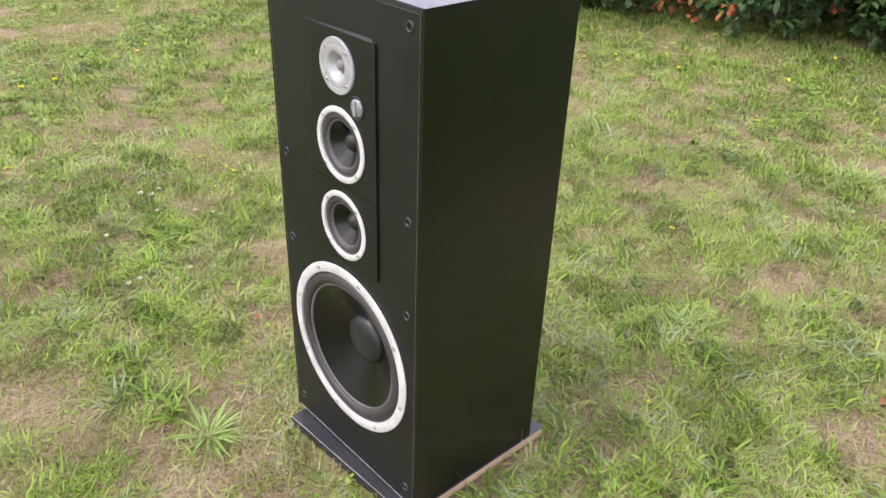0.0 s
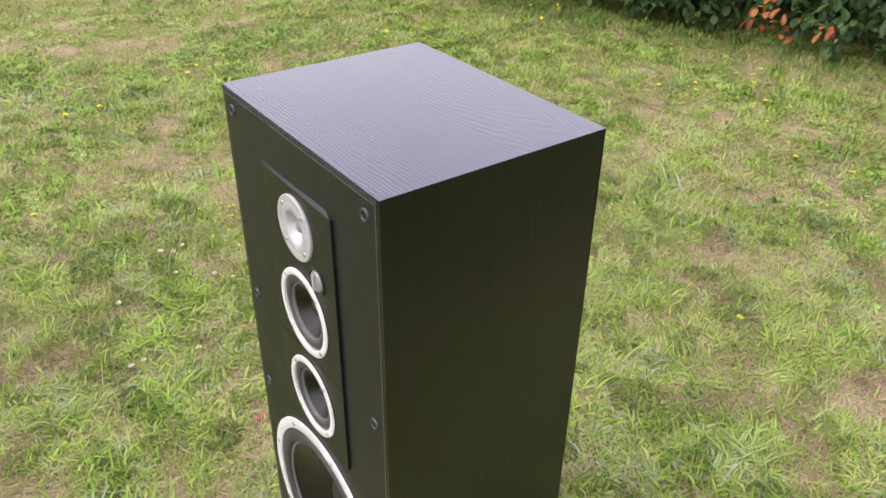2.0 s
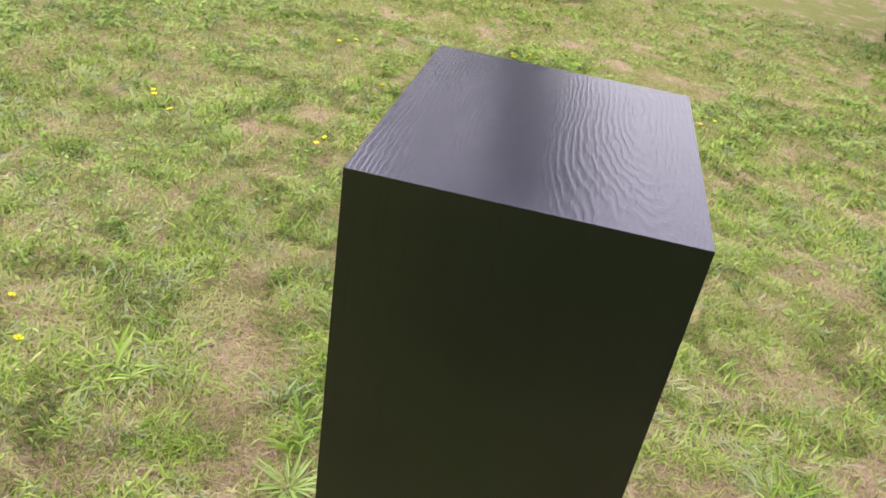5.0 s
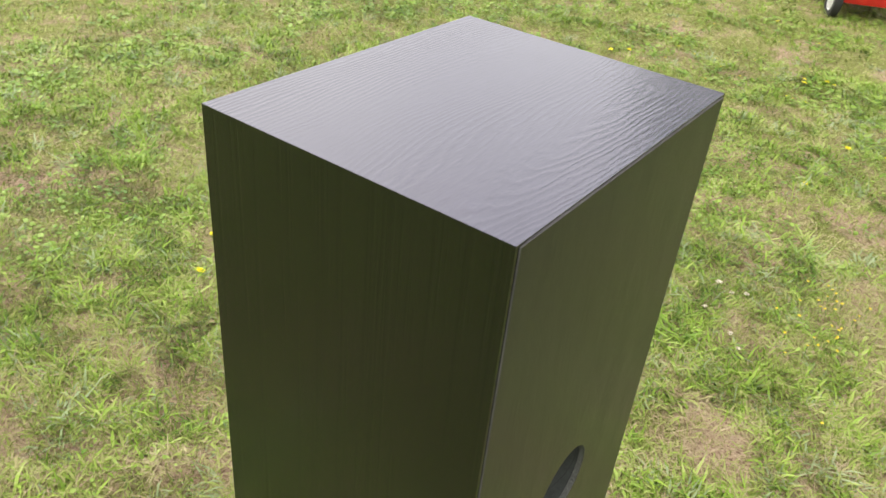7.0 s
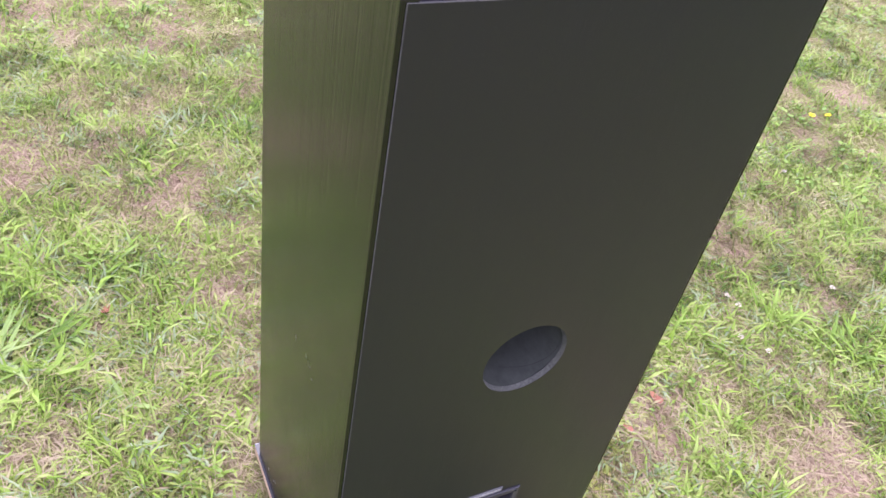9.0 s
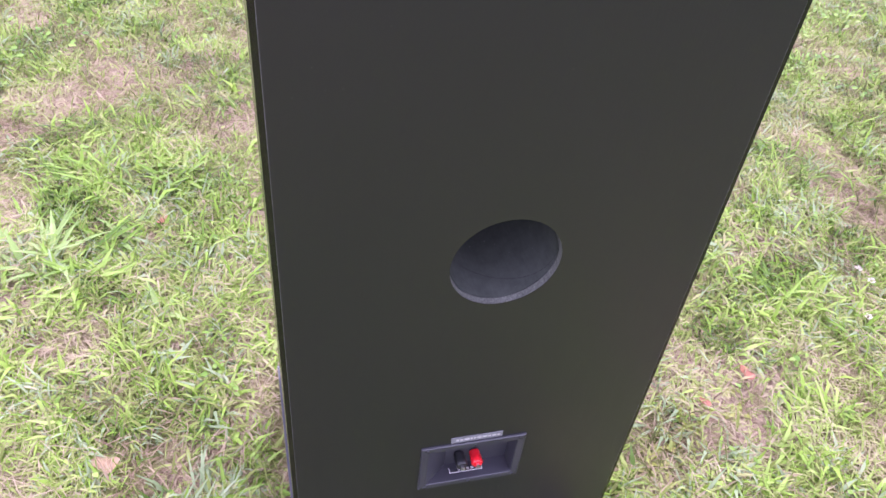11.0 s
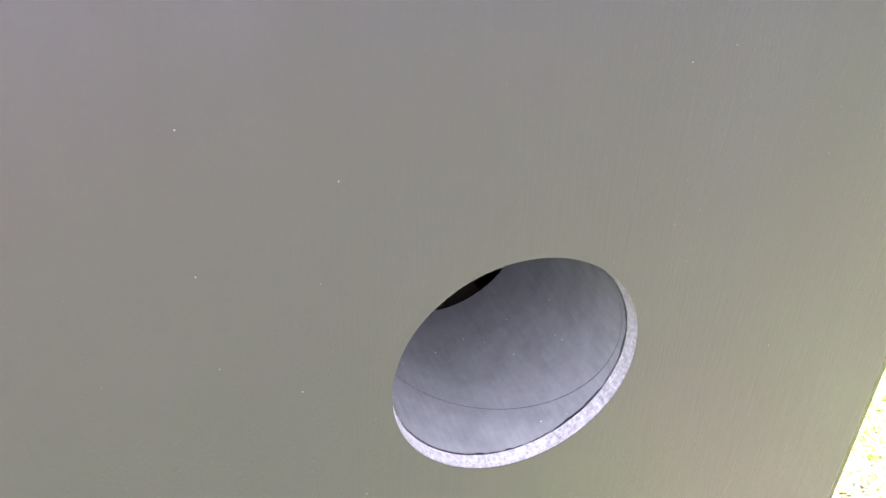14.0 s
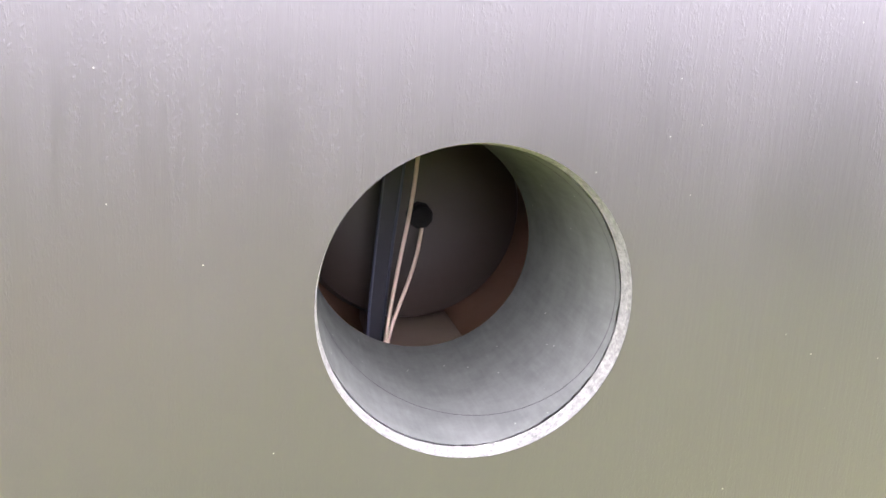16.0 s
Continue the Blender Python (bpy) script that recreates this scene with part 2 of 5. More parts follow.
def back_paint():
    """Satin black back board: upright drag marks, dust specks, faint haze."""
    m, nt, b = material("satin_black_back", (0.012, 0.0115, 0.012), 0.36, 0.0, 0.54)
    vec = coords(nt, (1, 1, 0.07))
    drag = noise_node(nt, vec, 520.0, 4.0, 0.7)
    obj = coords(nt)
    orange = noise_node(nt, obj, 420.0, 2.0, 0.5)
    band = noise_node(nt, coords(nt, (1, 1, 0.16)), 26.0, 3.0, 0.55)
    h = mathn(nt, "ADD", mathn(nt, "MULTIPLY", drag, band), mathn(nt, "MULTIPLY", orange, 0.1))
    beads = ramp(nt, noise_node(nt, coords(nt, (1, 1, 0.5)), 1500.0, 2.0, 0.5), [(0.5, grey(0)), (0.66, grey(1))])
    columns = ramp(nt, noise_node(nt, coords(nt, (1, 1, 0.03)), 230.0, 3.0, 0.6), [(0.4, grey(0)), (0.52, grey(1))])
    zone = ramp(nt, noise_node(nt, coords(nt, (1, 1, 0.5)), 14.0, 2.0, 0.5), [(0.28, grey(0.15)), (0.5, grey(1))])
    h = mathn(nt, "ADD", h, mathn(nt, "MULTIPLY", mathn(nt, "MULTIPLY", beads, columns), mathn(nt, "MULTIPLY", zone, 0.16)))
    bump(nt, b, h, 0.4, 0.0005)
    run = noise_node(nt, coords(nt, (1, 1, 0.09)), 300.0, 5.0, 0.7)
    mot = mathn(nt, "ADD", mathn(nt, "MULTIPLY", run, 0.6), mathn(nt, "MULTIPLY", band, 0.4))
    nt.links.new(ramp(nt, mot, [(0.36, grey(0.285)), (0.5, grey(0.325)), (0.64, grey(0.37))]), b.inputs["Roughness"])
    v = nt.nodes.new("ShaderNodeTexVoronoi")
    v.inputs["Scale"].default_value = 95.0
    nt.links.new(obj, v.inputs["Vector"])
    speck = ramp(nt, v.outputs["Distance"], [(0.012, (0.16, 0.155, 0.14)), (0.03, (0.012, 0.0115, 0.012))])
    nt.links.new(speck, b.inputs["Base Color"])
    return m


M_BACK = back_paint()


def rim_material():
    m, nt, b = material("fuzzy_cut_mdf_rim", (0.4, 0.39, 0.42), 0.85)
    n = noise_node(nt, coords(nt), 520.0, 5.0, 0.75)
    nt.links.new(ramp(nt, n, [(0.3, (0.036, 0.037, 0.033)), (0.45, (0.075, 0.077, 0.069)), (0.58, (0.112, 0.114, 0.103)), (0.75, (0.2, 0.202, 0.183))]), b.inputs["Base Color"])
    bump(nt, b, n, 0.8, 0.0012)
    return m


M_RIM = rim_material()


def leafy(name, stops, rough=0.42, trans=0.22, patch=1.3, cell=11.0):
    """Grass and leaf surface: tints that differ blade by blade, clump by clump and patch by patch."""
    m, nt, b = material(name, stops[0][1], rough, 0.0, 0.26)
    geo = nt.nodes.new("ShaderNodeNewGeometry")
    patch_n = noise_node(nt, geo.outputs["Position"], patch, 3.0)
    flat = nt.nodes.new("ShaderNodeMapping")
    flat.inputs["Scale"].default_value = (1, 1, 0)
    nt.links.new(geo.outputs["Position"], flat.inputs["Vector"])
    clump = nt.nodes.new("ShaderNodeTexVoronoi")
    clump.inputs["Scale"].default_value = cell
    nt.links.new(flat.outputs["Vector"], clump.inputs["Vector"])
    tint = nt.nodes.new("ShaderNodeSeparateColor")
    nt.links.new(clump.outputs["Color"], tint.inputs[0])
    mixv = mathn(nt, "ADD", mathn(nt, "MULTIPLY", geo.outputs["Random Per Island"], 0.34), mathn(nt, "MULTIPLY", patch_n, 0.36))
    mixv = mathn(nt, "ADD", mixv, mathn(nt, "MULTIPLY", tint.outputs[0], 0.3))
    col = ramp(nt, mixv, stops)
    nt.links.new(col, b.inputs["Base Color"])
    tl = nt.nodes.new("ShaderNodeBsdfTranslucent")
    nt.links.new(col, tl.inputs["Color"])
    mx = nt.nodes.new("ShaderNodeMixShader")
    mx.inputs[0].default_value = trans
    out = nt.nodes["Material Output"]
    nt.links.new(b.outputs[0], mx.inputs[1])
    nt.links.new(tl.outputs[0], mx.inputs[2])
    nt.links.new(mx.outputs[0], out.inputs["Surface"])
    return m


M_GRASS = leafy("lawn_grass", [(0.24, (0.065, 0.12, 0.014)), (0.38, (0.16, 0.265, 0.03)), (0.52, (0.25, 0.385, 0.05)), (0.66, (0.33, 0.445, 0.09)), (0.84, (0.43, 0.49, 0.18))])
M_MAT = leafy("short_mown_mat", [(0.24, (0.08, 0.085, 0.022)), (0.38, (0.19, 0.22, 0.05)), (0.52, (0.29, 0.35, 0.09)), (0.64, (0.36, 0.395, 0.135)), (0.74, (0.42, 0.37, 0.195)), (0.87, (0.52, 0.455, 0.29))], 0.6, 0.26)
M_STRAW = leafy("dry_grass", [(0.15, (0.13, 0.085, 0.05)), (0.36, (0.28, 0.205, 0.13)), (0.6, (0.42, 0.335, 0.22)), (0.88, (0.5, 0.42, 0.3))], 0.75, 0.22)
M_WEED = leafy("broad_weed_leaf", [(0.2, (0.07, 0.15, 0.02)), (0.4, (0.16, 0.28, 0.04)), (0.62, (0.26, 0.38, 0.07)), (0.85, (0.38, 0.46, 0.15))])
M_TUFT = leafy("coarse_tuft_blade", [(0.2, (0.07, 0.14, 0.014)), (0.5, (0.195, 0.32, 0.04)), (0.85, (0.36, 0.46, 0.12))])
M_PALE = leafy("grey_green_grass_blade", [(0.15, (0.16, 0.22, 0.1)), (0.5, (0.27, 0.34, 0.175)), (0.85, (0.38, 0.44, 0.27))])
M_ROSETTE = leafy("pale_rosette_leaf", [(0.15, (0.16, 0.26, 0.06)), (0.5, (0.27, 0.38, 0.11)), (0.9, (0.38, 0.46, 0.19))])
M_YELLOWWEED = leafy("yellow_green_leaf", [(0.15, (0.24, 0.28, 0.05)), (0.5, (0.37, 0.39, 0.1)), (0.9, (0.47, 0.46, 0.19))])
M_FEATHER = leafy("grey_green_feathery_leaf", [(0.1, (0.06, 0.13, 0.03)), (0.5, (0.13, 0.24, 0.055)), (0.95, (0.25, 0.36, 0.11))])
M_DARKWEED = leafy("dark_weed_leaf", [(0.1, (0.07, 0.14, 0.025)), (0.5, (0.13, 0.22, 0.04)), (0.95, (0.22, 0.31, 0.08))])
M_HEDGE = leafy("hedge_leaf", [(0.15, (0.018, 0.04, 0.014)), (0.45, (0.04, 0.08, 0.024)), (0.7, (0.08, 0.14, 0.04)), (0.9, (0.17, 0.24, 0.065))], 0.3, 0.12)
M_HEDGE_RED = leafy("young_red_leaf", [(0.2, (0.12, 0.03, 0.015)), (0.5, (0.3, 0.08, 0.03)), (0.85, (0.36, 0.2, 0.06))], 0.35, 0.2)
M_BARK = painted("brown_bark", (0.09, 0.055, 0.04), 0.9, 120, 0.002)
M_PETAL = painted("yellow_petal", (0.86, 0.72, 0.015), 0.5, 200)
M_PETAL_SMALL = painted("dull_yellow_petal", (0.6, 0.47, 0.03), 0.6, 200)
M_CLOVER = painted("white_clover_petal", (0.62, 0.56, 0.46), 0.7, 200)
M_STEM = painted("green_stem", (0.12, 0.2, 0.05), 0.6, 200)
M_DEADLEAF = painted("tan_dead_leaf", (0.55, 0.38, 0.24), 0.7, 90, 0.0008)
M_PINKLEAF = painted("reddish_dead_leaf", (0.48, 0.2, 0.13), 0.7, 90, 0.0008)
M_MOWER_RED = painted("red_enamel", (0.5, 0.02, 0.018), 0.3, 200)
M_TYRE = painted("black_tyre", (0.02, 0.02, 0.02), 0.7, 200)
M_HUBCAP = painted("pale_grey_hubcap", (0.55, 0.55, 0.55), 0.45, 200)


def ground_material():
    """Fine crumbly soil and thatch, with a green film of moss and cut grass over most of it."""
    m, nt, b = material("lawn_soil", (0.2, 0.15, 0.1), 0.95, 0.0, 0.15)
    geo = nt.nodes.new("ShaderNodeNewGeometry")
    pos = geo.outputs["Position"]
    soil = ramp(nt, noise_node(nt, pos, 120.0, 8.0, 0.8), [(0.34, (0.11, 0.07, 0.05)), (0.43, (0.25, 0.165, 0.12)), (0.52, (0.4, 0.285, 0.21)), (0.64, (0.56, 0.44, 0.34))])
    green = ramp(nt, noise_node(nt, pos, 150.0, 8.0, 0.85), [(0.38, (0.075, 0.08, 0.025)), (0.48, (0.17, 0.185, 0.055)), (0.58, (0.28, 0.29, 0.1)), (0.7, (0.42, 0.39, 0.19))])
    mix = nt.nodes.new("ShaderNodeMix")
    mix.data_type = "RGBA"
    patch = noise_node(nt, pos, 3.4, 7.0, 0.7)
    sep = nt.nodes.new("ShaderNodeSeparateXYZ")
    nt.links.new(pos, sep.inputs[0])
    away = nt.nodes.new("ShaderNodeMapRange")
    away.inputs["From Min"].default_value, away.inputs["From Max"].default_value = 0.9, 1.6
    nt.links.new(sep.outputs["X"], away.inputs["Value"])
    # unseen strip of bare soil, added to warm the back board's reflection
    slant = mathn(nt, "MULTIPLY", mathn(nt, "ADD", sep.outputs["Y"], -1.6), 0.33)
    ex = mathn(nt, "MULTIPLY", mathn(nt, "ADD", mathn(nt, "ADD", sep.outputs["X"], slant), -0.64), 2.5)
    ey = mathn(nt, "MULTIPLY", mathn(nt, "ADD", sep.outputs["Y"], -2.0), 0.62)
    ring_d = mathn(nt, "SQRT", mathn(nt, "ADD", mathn(nt, "MULTIPLY", ex, ex), mathn(nt, "MULTIPLY", ey, ey)), 0.0)
    mirror_soil = nt.nodes.new("ShaderNodeMapRange")
    mirror_soil.inputs["From Min"].default_value, mirror_soil.inputs["From Max"].default_value = 1.15, 0.55
    nt.links.new(ring_d, mirror_soil.inputs["Value"])
    # mask of the added strip
    worn = mirror_soil.outputs["Result"]
    cover_f = mathn(nt, "ADD", patch, mathn(nt, "MULTIPLY", away.outputs["Result"], 0.12))
    reach = nt.nodes.new("ShaderNodeVectorMath")
    reach.operation = "LENGTH"
    nt.links.new(pos, reach.inputs[0])
    far = nt.nodes.new("ShaderNodeMapRange")
    far.inputs["From Min"].default_value, far.inputs["From Max"].default_value = 1.3, 3.5
    nt.links.new(reach.outputs["Value"], far.inputs["Value"])
    cover_f = mathn(nt, "ADD", cover_f, mathn(nt, "MULTIPLY", far.outputs["Result"], 0.1))
    cover_f = mathn(nt, "SUBTRACT", cover_f, mathn(nt, "MULTIPLY", worn, 0.4))
    nt.links.new(ramp(nt, cover_f, [(0.47, grey(0)), (0.6, grey(1))]), mix.inputs["Factor"])
    nt.links.new(soil, mix.inputs["A"])
    nt.links.new(green, mix.inputs["B"])
    nt.links.new(mix.outputs["Result"], b.inputs["Base Color"])
    bump(nt, b, noise_node(nt, pos, 130.0, 8.0, 0.85), 0.8, 0.01)
    return m


M_GROUND = ground_material()


# ---- mesh helpers ----
def part(name, bm, mat, parent, label="", smooth=False):
    me = bpy.data.meshes.new(name)
    bm.to_mesh(me)
    bm.free()
    mats = mat if isinstance(mat, (list, tuple)) else [mat]
    for m in mats:
        me.materials.append(m)
    if smooth:
        me.polygons.foreach_set("use_smooth", [True] * len(me.polygons))
        me.set_sharp_from_angle(angle=radians(38))
    ob = new(name, me)
    ob.parent = parent
    if label:
        tagged(ob, label)
    return ob


def box(bm, x0, x1, y0, y1, z0, z1, bevel=0.0):
    r = bmesh.ops.create_cube(bm, size=1.0)
    vs = r["verts"]
    bmesh.ops.scale(bm, vec=(x1 - x0, y1 - y0, z1 - z0), verts=vs)
    bmesh.ops.translate(bm, vec=((x0 + x1) / 2, (y0 + y1) / 2, (z0 + z1) / 2), verts=vs)
    if bevel:
        es = {e for v in vs for e in v.link_edges}
        bmesh.ops.bevel(bm, geom=list(es), offset=bevel, segments=2, affect="EDGES", profile=0.6)
    return bm


def box_bm(*a, **k):
    return box(bmesh.new(), *a, **k)


def lathe(profile, segs, m, closed=False):
    """Revolve (radius, height) pairs round local z; m places the result."""
    bm = bmesh.new()
    rings = []
    for r, h in profile:
        if r <= 1e-6:
            rings.append([bm.verts.new(m @ Vector((0, 0, h)))])
        else:
            rings.append([bm.verts.new(m @ Vector((r * math.cos(2 * math.pi * i / segs), r * math.sin(2 * math.pi * i / segs), h))) for i in range(segs)])
    pairs = list(zip(rings, rings[1:]))
    if closed:
        pairs.append((rings[-1], rings[0]))
    for a, b in pairs:
        for i in range(segs):
            j = (i + 1) % segs
            if len(a) == 1 and len(b) == 1:
                continue
            if len(a) == 1:
                bm.faces.new((a[0], b[i], b[j]))
            elif len(b) == 1:
                bm.faces.new((a[i], b[0], a[j]))
            else:
                bm.faces.new((a[i], b[i], b[j], a[j]))
    bmesh.ops.recalc_face_normals(bm, faces=bm.faces)
    return bm


def facing_front(x, y, z):
    """Local z points out of the front, towards -y."""
    return Matrix.Translation((x, y, z)) @ Matrix.Rotation(radians(90), 4, "X")


def facing_back(x, y, z):
    return Matrix.Translation((x, y, z)) @ Matrix.Rotation(radians(-90), 4, "X")


def holed_plate(x0, x1, z0, z1, y_out, y_in, holes, segs=96, slots=()):
    """An upright board with round holes cut right through: (x, z, radius)."""
    bm = bmesh.new()
    loop = [bm.verts.new((x, y_out, z)) for x, z in ((x0, z0), (x1, z0), (x1, z1), (x0, z1))]
    es = [bm.edges.new((loop[i], loop[(i + 1) % 4])) for i in range(4)]
    for hx, hz, r in holes:
        vs = [bm.verts.new((hx + r * math.cos(2 * math.pi * i / segs), y_out, hz + r * math.sin(2 * math.pi * i / segs))) for i in range(segs)]
        es += [bm.edges.new((vs[i], vs[(i + 1) % segs])) for i in range(segs)]
    for a, b, c, d in slots:
        vs = [bm.verts.new((x, y_out, z)) for x, z in ((a, c), (b, c), (b, d), (a, d))]
        es += [bm.edges.new((vs[i], vs[(i + 1) % 4])) for i in range(4)]
    bmesh.ops.triangle_fill(bm, use_beauty=True, use_dissolve=False, edges=es)
    front = list(bm.faces)
    ex = bmesh.ops.extrude_face_region(bm, geom=front)
    moved = [g for g in ex["geom"] if isinstance(g, bmesh.types.BMVert)]
    bmesh.ops.translate(bm, vec=(0, y_in - y_out, 0), verts=moved)
    bmesh.ops.recalc_face_normals(bm, faces=bm.faces)
    return bm


def tube_mesh(points, radius, segs=10):
    """A round cable along a smooth line of points."""
    bm = bmesh.new()
    pts = [Vector(p) for p in points]
    rings = []
    for i, p in enumerate(pts):
        d = (pts[min(i + 1, len(pts) - 1)] - pts[max(i - 1, 0)]).normalized()
        side = d.cross(Vector((0, 1, 0.01))).normalized()
        up = side.cross(d)
        rings.append([bm.verts.new(p + radius * (math.cos(a) * side + math.sin(a) * up)) for a in [2 * math.pi * k / segs for k in range(segs)]])
    for a, b in zip(rings, rings[1:]):
        for k in range(segs):
            bm.faces.new((a[k], a[(k + 1) % segs], b[(k + 1) % segs], b[k]))
    bm.faces.new(rings[0])
    bm.faces.new(rings[-1])
    bmesh.ops.recalc_face_normals(bm, faces=bm.faces)
    return bm


def spline(points, n=24):
    """Catmull-Rom through the points."""
    p = [Vector(q) for q in points]
    p = [2 * p[0] - p[1]] + p + [2 * p[-1] - p[-2]]
    out = []
    for i in range(1, len(p) - 2):
        for k in range(n):
            t = k / n
            out.append(0.5 * (2 * p[i] + (p[i + 1] - p[i - 1]) * t + (2 * p[i - 1] - 5 * p[i] + 4 * p[i + 1] - p[i + 2]) * t * t + (3 * p[i] - p[i - 1] - 3 * p[i + 1] + p[i + 2]) * t ** 3))
    return out + [p[-2]]


def merge(bm, other):
    me = bpy.data.meshes.new("tmp")
    other.to_mesh(me)
    other.free()
    bm.from_mesh(me)
    bpy.data.meshes.remove(me)
    return bm


# ---- ground: one sheet to the horizon ----
def lump(x, y):
    return 0.012 * noise.noise(Vector((x * 0.9, y * 0.9, 0.3))) + 0.010 * noise.noise(Vector((x * 3.1, y * 3.1, 1.7))) + 0.006 * noise.noise(Vector((x * 9, y * 9, 4.1)))


def ground_height(x, y):
    flat = min(1.0, max(0.0, (math.hypot(x, y) - 0.27) / 0.25))
    return lump(x, y) * flat - 0.004 * (1 - flat)


def build_ground():
    bm = bmesh.new()
    fine = [-6.0 + 0.05 * i for i in range(161)]
    xs = [-3000, -300, -60, -20, -10] + fine + [2.5, 3, 3.5, 4, 5, 6, 20, 60, 300, 3000]
    ys = [-3000, -300, -60, -20, -8] + [-4.5 + 0.05 * i for i in range(191)] + [6, 9, 20, 60, 300, 3000]
    grid = [[bm.verts.new((x, y, ground_height(x, y) if abs(x) < 8 and abs(y) < 8 else 0.0)) for x in xs] for y in ys]
    for j in range(len(ys) - 1):
        for i in range(len(xs) - 1):
            bm.faces.new((grid[j][i], grid[j][i + 1], grid[j + 1][i + 1], grid[j + 1][i]))
    ob = part("ground", bm, M_GROUND, None, smooth=True)
    tagged(ob, "brown soil and thatch under a patchy mown lawn", "ground", kind="structure")


build_ground()

# ---- the loudspeaker ----
W2, D2 = 0.19, 0.1525
ZB, ZT = 0.0236, 0.9222
TH = 0.013
speaker = new("floor_standing_loudspeaker")
speaker.location = (0, 0, ZB)
tagged(speaker, "tall black ash floor-standing loudspeaker with silver-ringed drivers on a board", "loudspeaker")
HS = ZT - ZB


def zl(z):
    return z - ZB


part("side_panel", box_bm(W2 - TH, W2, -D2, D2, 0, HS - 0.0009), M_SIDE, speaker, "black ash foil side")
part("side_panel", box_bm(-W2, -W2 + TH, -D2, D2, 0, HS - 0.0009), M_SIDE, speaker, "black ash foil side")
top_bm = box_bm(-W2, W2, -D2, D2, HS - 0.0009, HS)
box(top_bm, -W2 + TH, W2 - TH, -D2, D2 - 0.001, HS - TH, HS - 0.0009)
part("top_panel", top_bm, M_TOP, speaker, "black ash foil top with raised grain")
def chipped_material():
    """Crumbled black-grey board edge."""
    m, nt, b = material("chipped_dark_edge", (0.03, 0.03, 0.03), 0.8)
    n = noise_node(nt, coords(nt), 260.0, 6.0, 0.75)
    nt.links.new(ramp(nt, n, [(0.4, (0.006, 0.006, 0.006)), (0.55, (0.03, 0.03, 0.031)), (0.7, (0.13, 0.125, 0.12))]), b.inputs["Base Color"])
    bump(nt, b, n, 1.0, 0.003)
    return m


part("chipped_edge", box_bm(-W2 + 0.004, W2 - 0.004, -D2 - 0.0009, -D2 + 0.0002, HS - 0.0078, HS - 0.0012), chipped_material(), speaker, "crumbled dark front edge of the top")
part("bottom_panel", box_bm(-W2 + TH, W2 - TH, -D2 + 0.012, D2 - 0.012, 0, TH), M_MDF, speaker)

PORT_X, PORT_Z, PORT_R = 0.0, 0.5277, 0.0485
back = part("back_panel", holed_plate(-W2 + 0.005, W2 - 0.005, zl(ZB + 0.004), zl(ZT - 0.003), D2 + 0.0012, D2 - 0.012, [(PORT_X, zl(PORT_Z), PORT_R)], slots=[(-0.0525, 0.0495, zl(0.1915), zl(0.2615))]), M_BACK, speaker, "satin black back board with a round port hole")

WOOFER = (0.0, 0.2832, 0.1648)
MIDS = [(0.005, 0.679, 0.0615), (0.005, 0.5375, 0.0605)]
TWEETER = (0.003, 0.803, 0.0425)
BAFFLE_Y = -D2 - 0.0006
BX, BT = W2 - 0.0075, ZT - 0.0088
holes = [(WOOFER[0], zl(WOOFER[1]), 0.147)] + [(x, zl(z), r - 0.008) for x, z, r in MIDS] + [(TWEETER[0], zl(TWEETER[1]), 0.025)]
front = part("front_baffle", holed_plate(-BX, BX, zl(ZB + 0.006), zl(BT), BAFFLE_Y, -D2 + 0.016, holes), M_FRONT, speaker, "matt black front baffle")

# pale worn edge round the baffle
edge = bmesh.new()
ex, ez0, ez1, ew = BX, zl(ZB + 0.006), zl(BT), 0.0006
for a in ((-ex - ew, ex + ew, ez1, ez1 + ew), (-ex - ew, ex + ew, ez0 - ew, ez0), (-ex - ew, -ex, ez0, ez1), (ex, ex + ew, ez0, ez1)):
    box(edge, a[0], a[1], BAFFLE_Y - 0.0002, BAFFLE_Y + 0.0012, a[2], a[3])
part("baffle_edge", edge, M_EDGE, speaker, "thin grey worn edge")
part("baffle_foot", box_bm(-BX, BX, BAFFLE_Y - 0.0007, BAFFLE_Y - 0.0002, zl(ZB + 0.0055), zl(ZB + 0.0068)), M_FOIL_EDGE, speaker, "pale worn lower edge of the baffle")
edge = bmesh.new()
bx, bt = W2 - 0.005, ZT - 0.003
for a in ((-bx - 0.0004, -bx, zl(ZB + 0.004), zl(bt)), (bx, bx + 0.0004, zl(ZB + 0.004), zl(bt)), (-bx, bx, zl(bt), zl(bt + 0.0003))):
    box(edge, a[0], a[1], D2 - 0.002, D2 + 0.001, a[2], a[3])
part("back_edge", edge, M_EDGE, speaker, "thin grey worn edge")


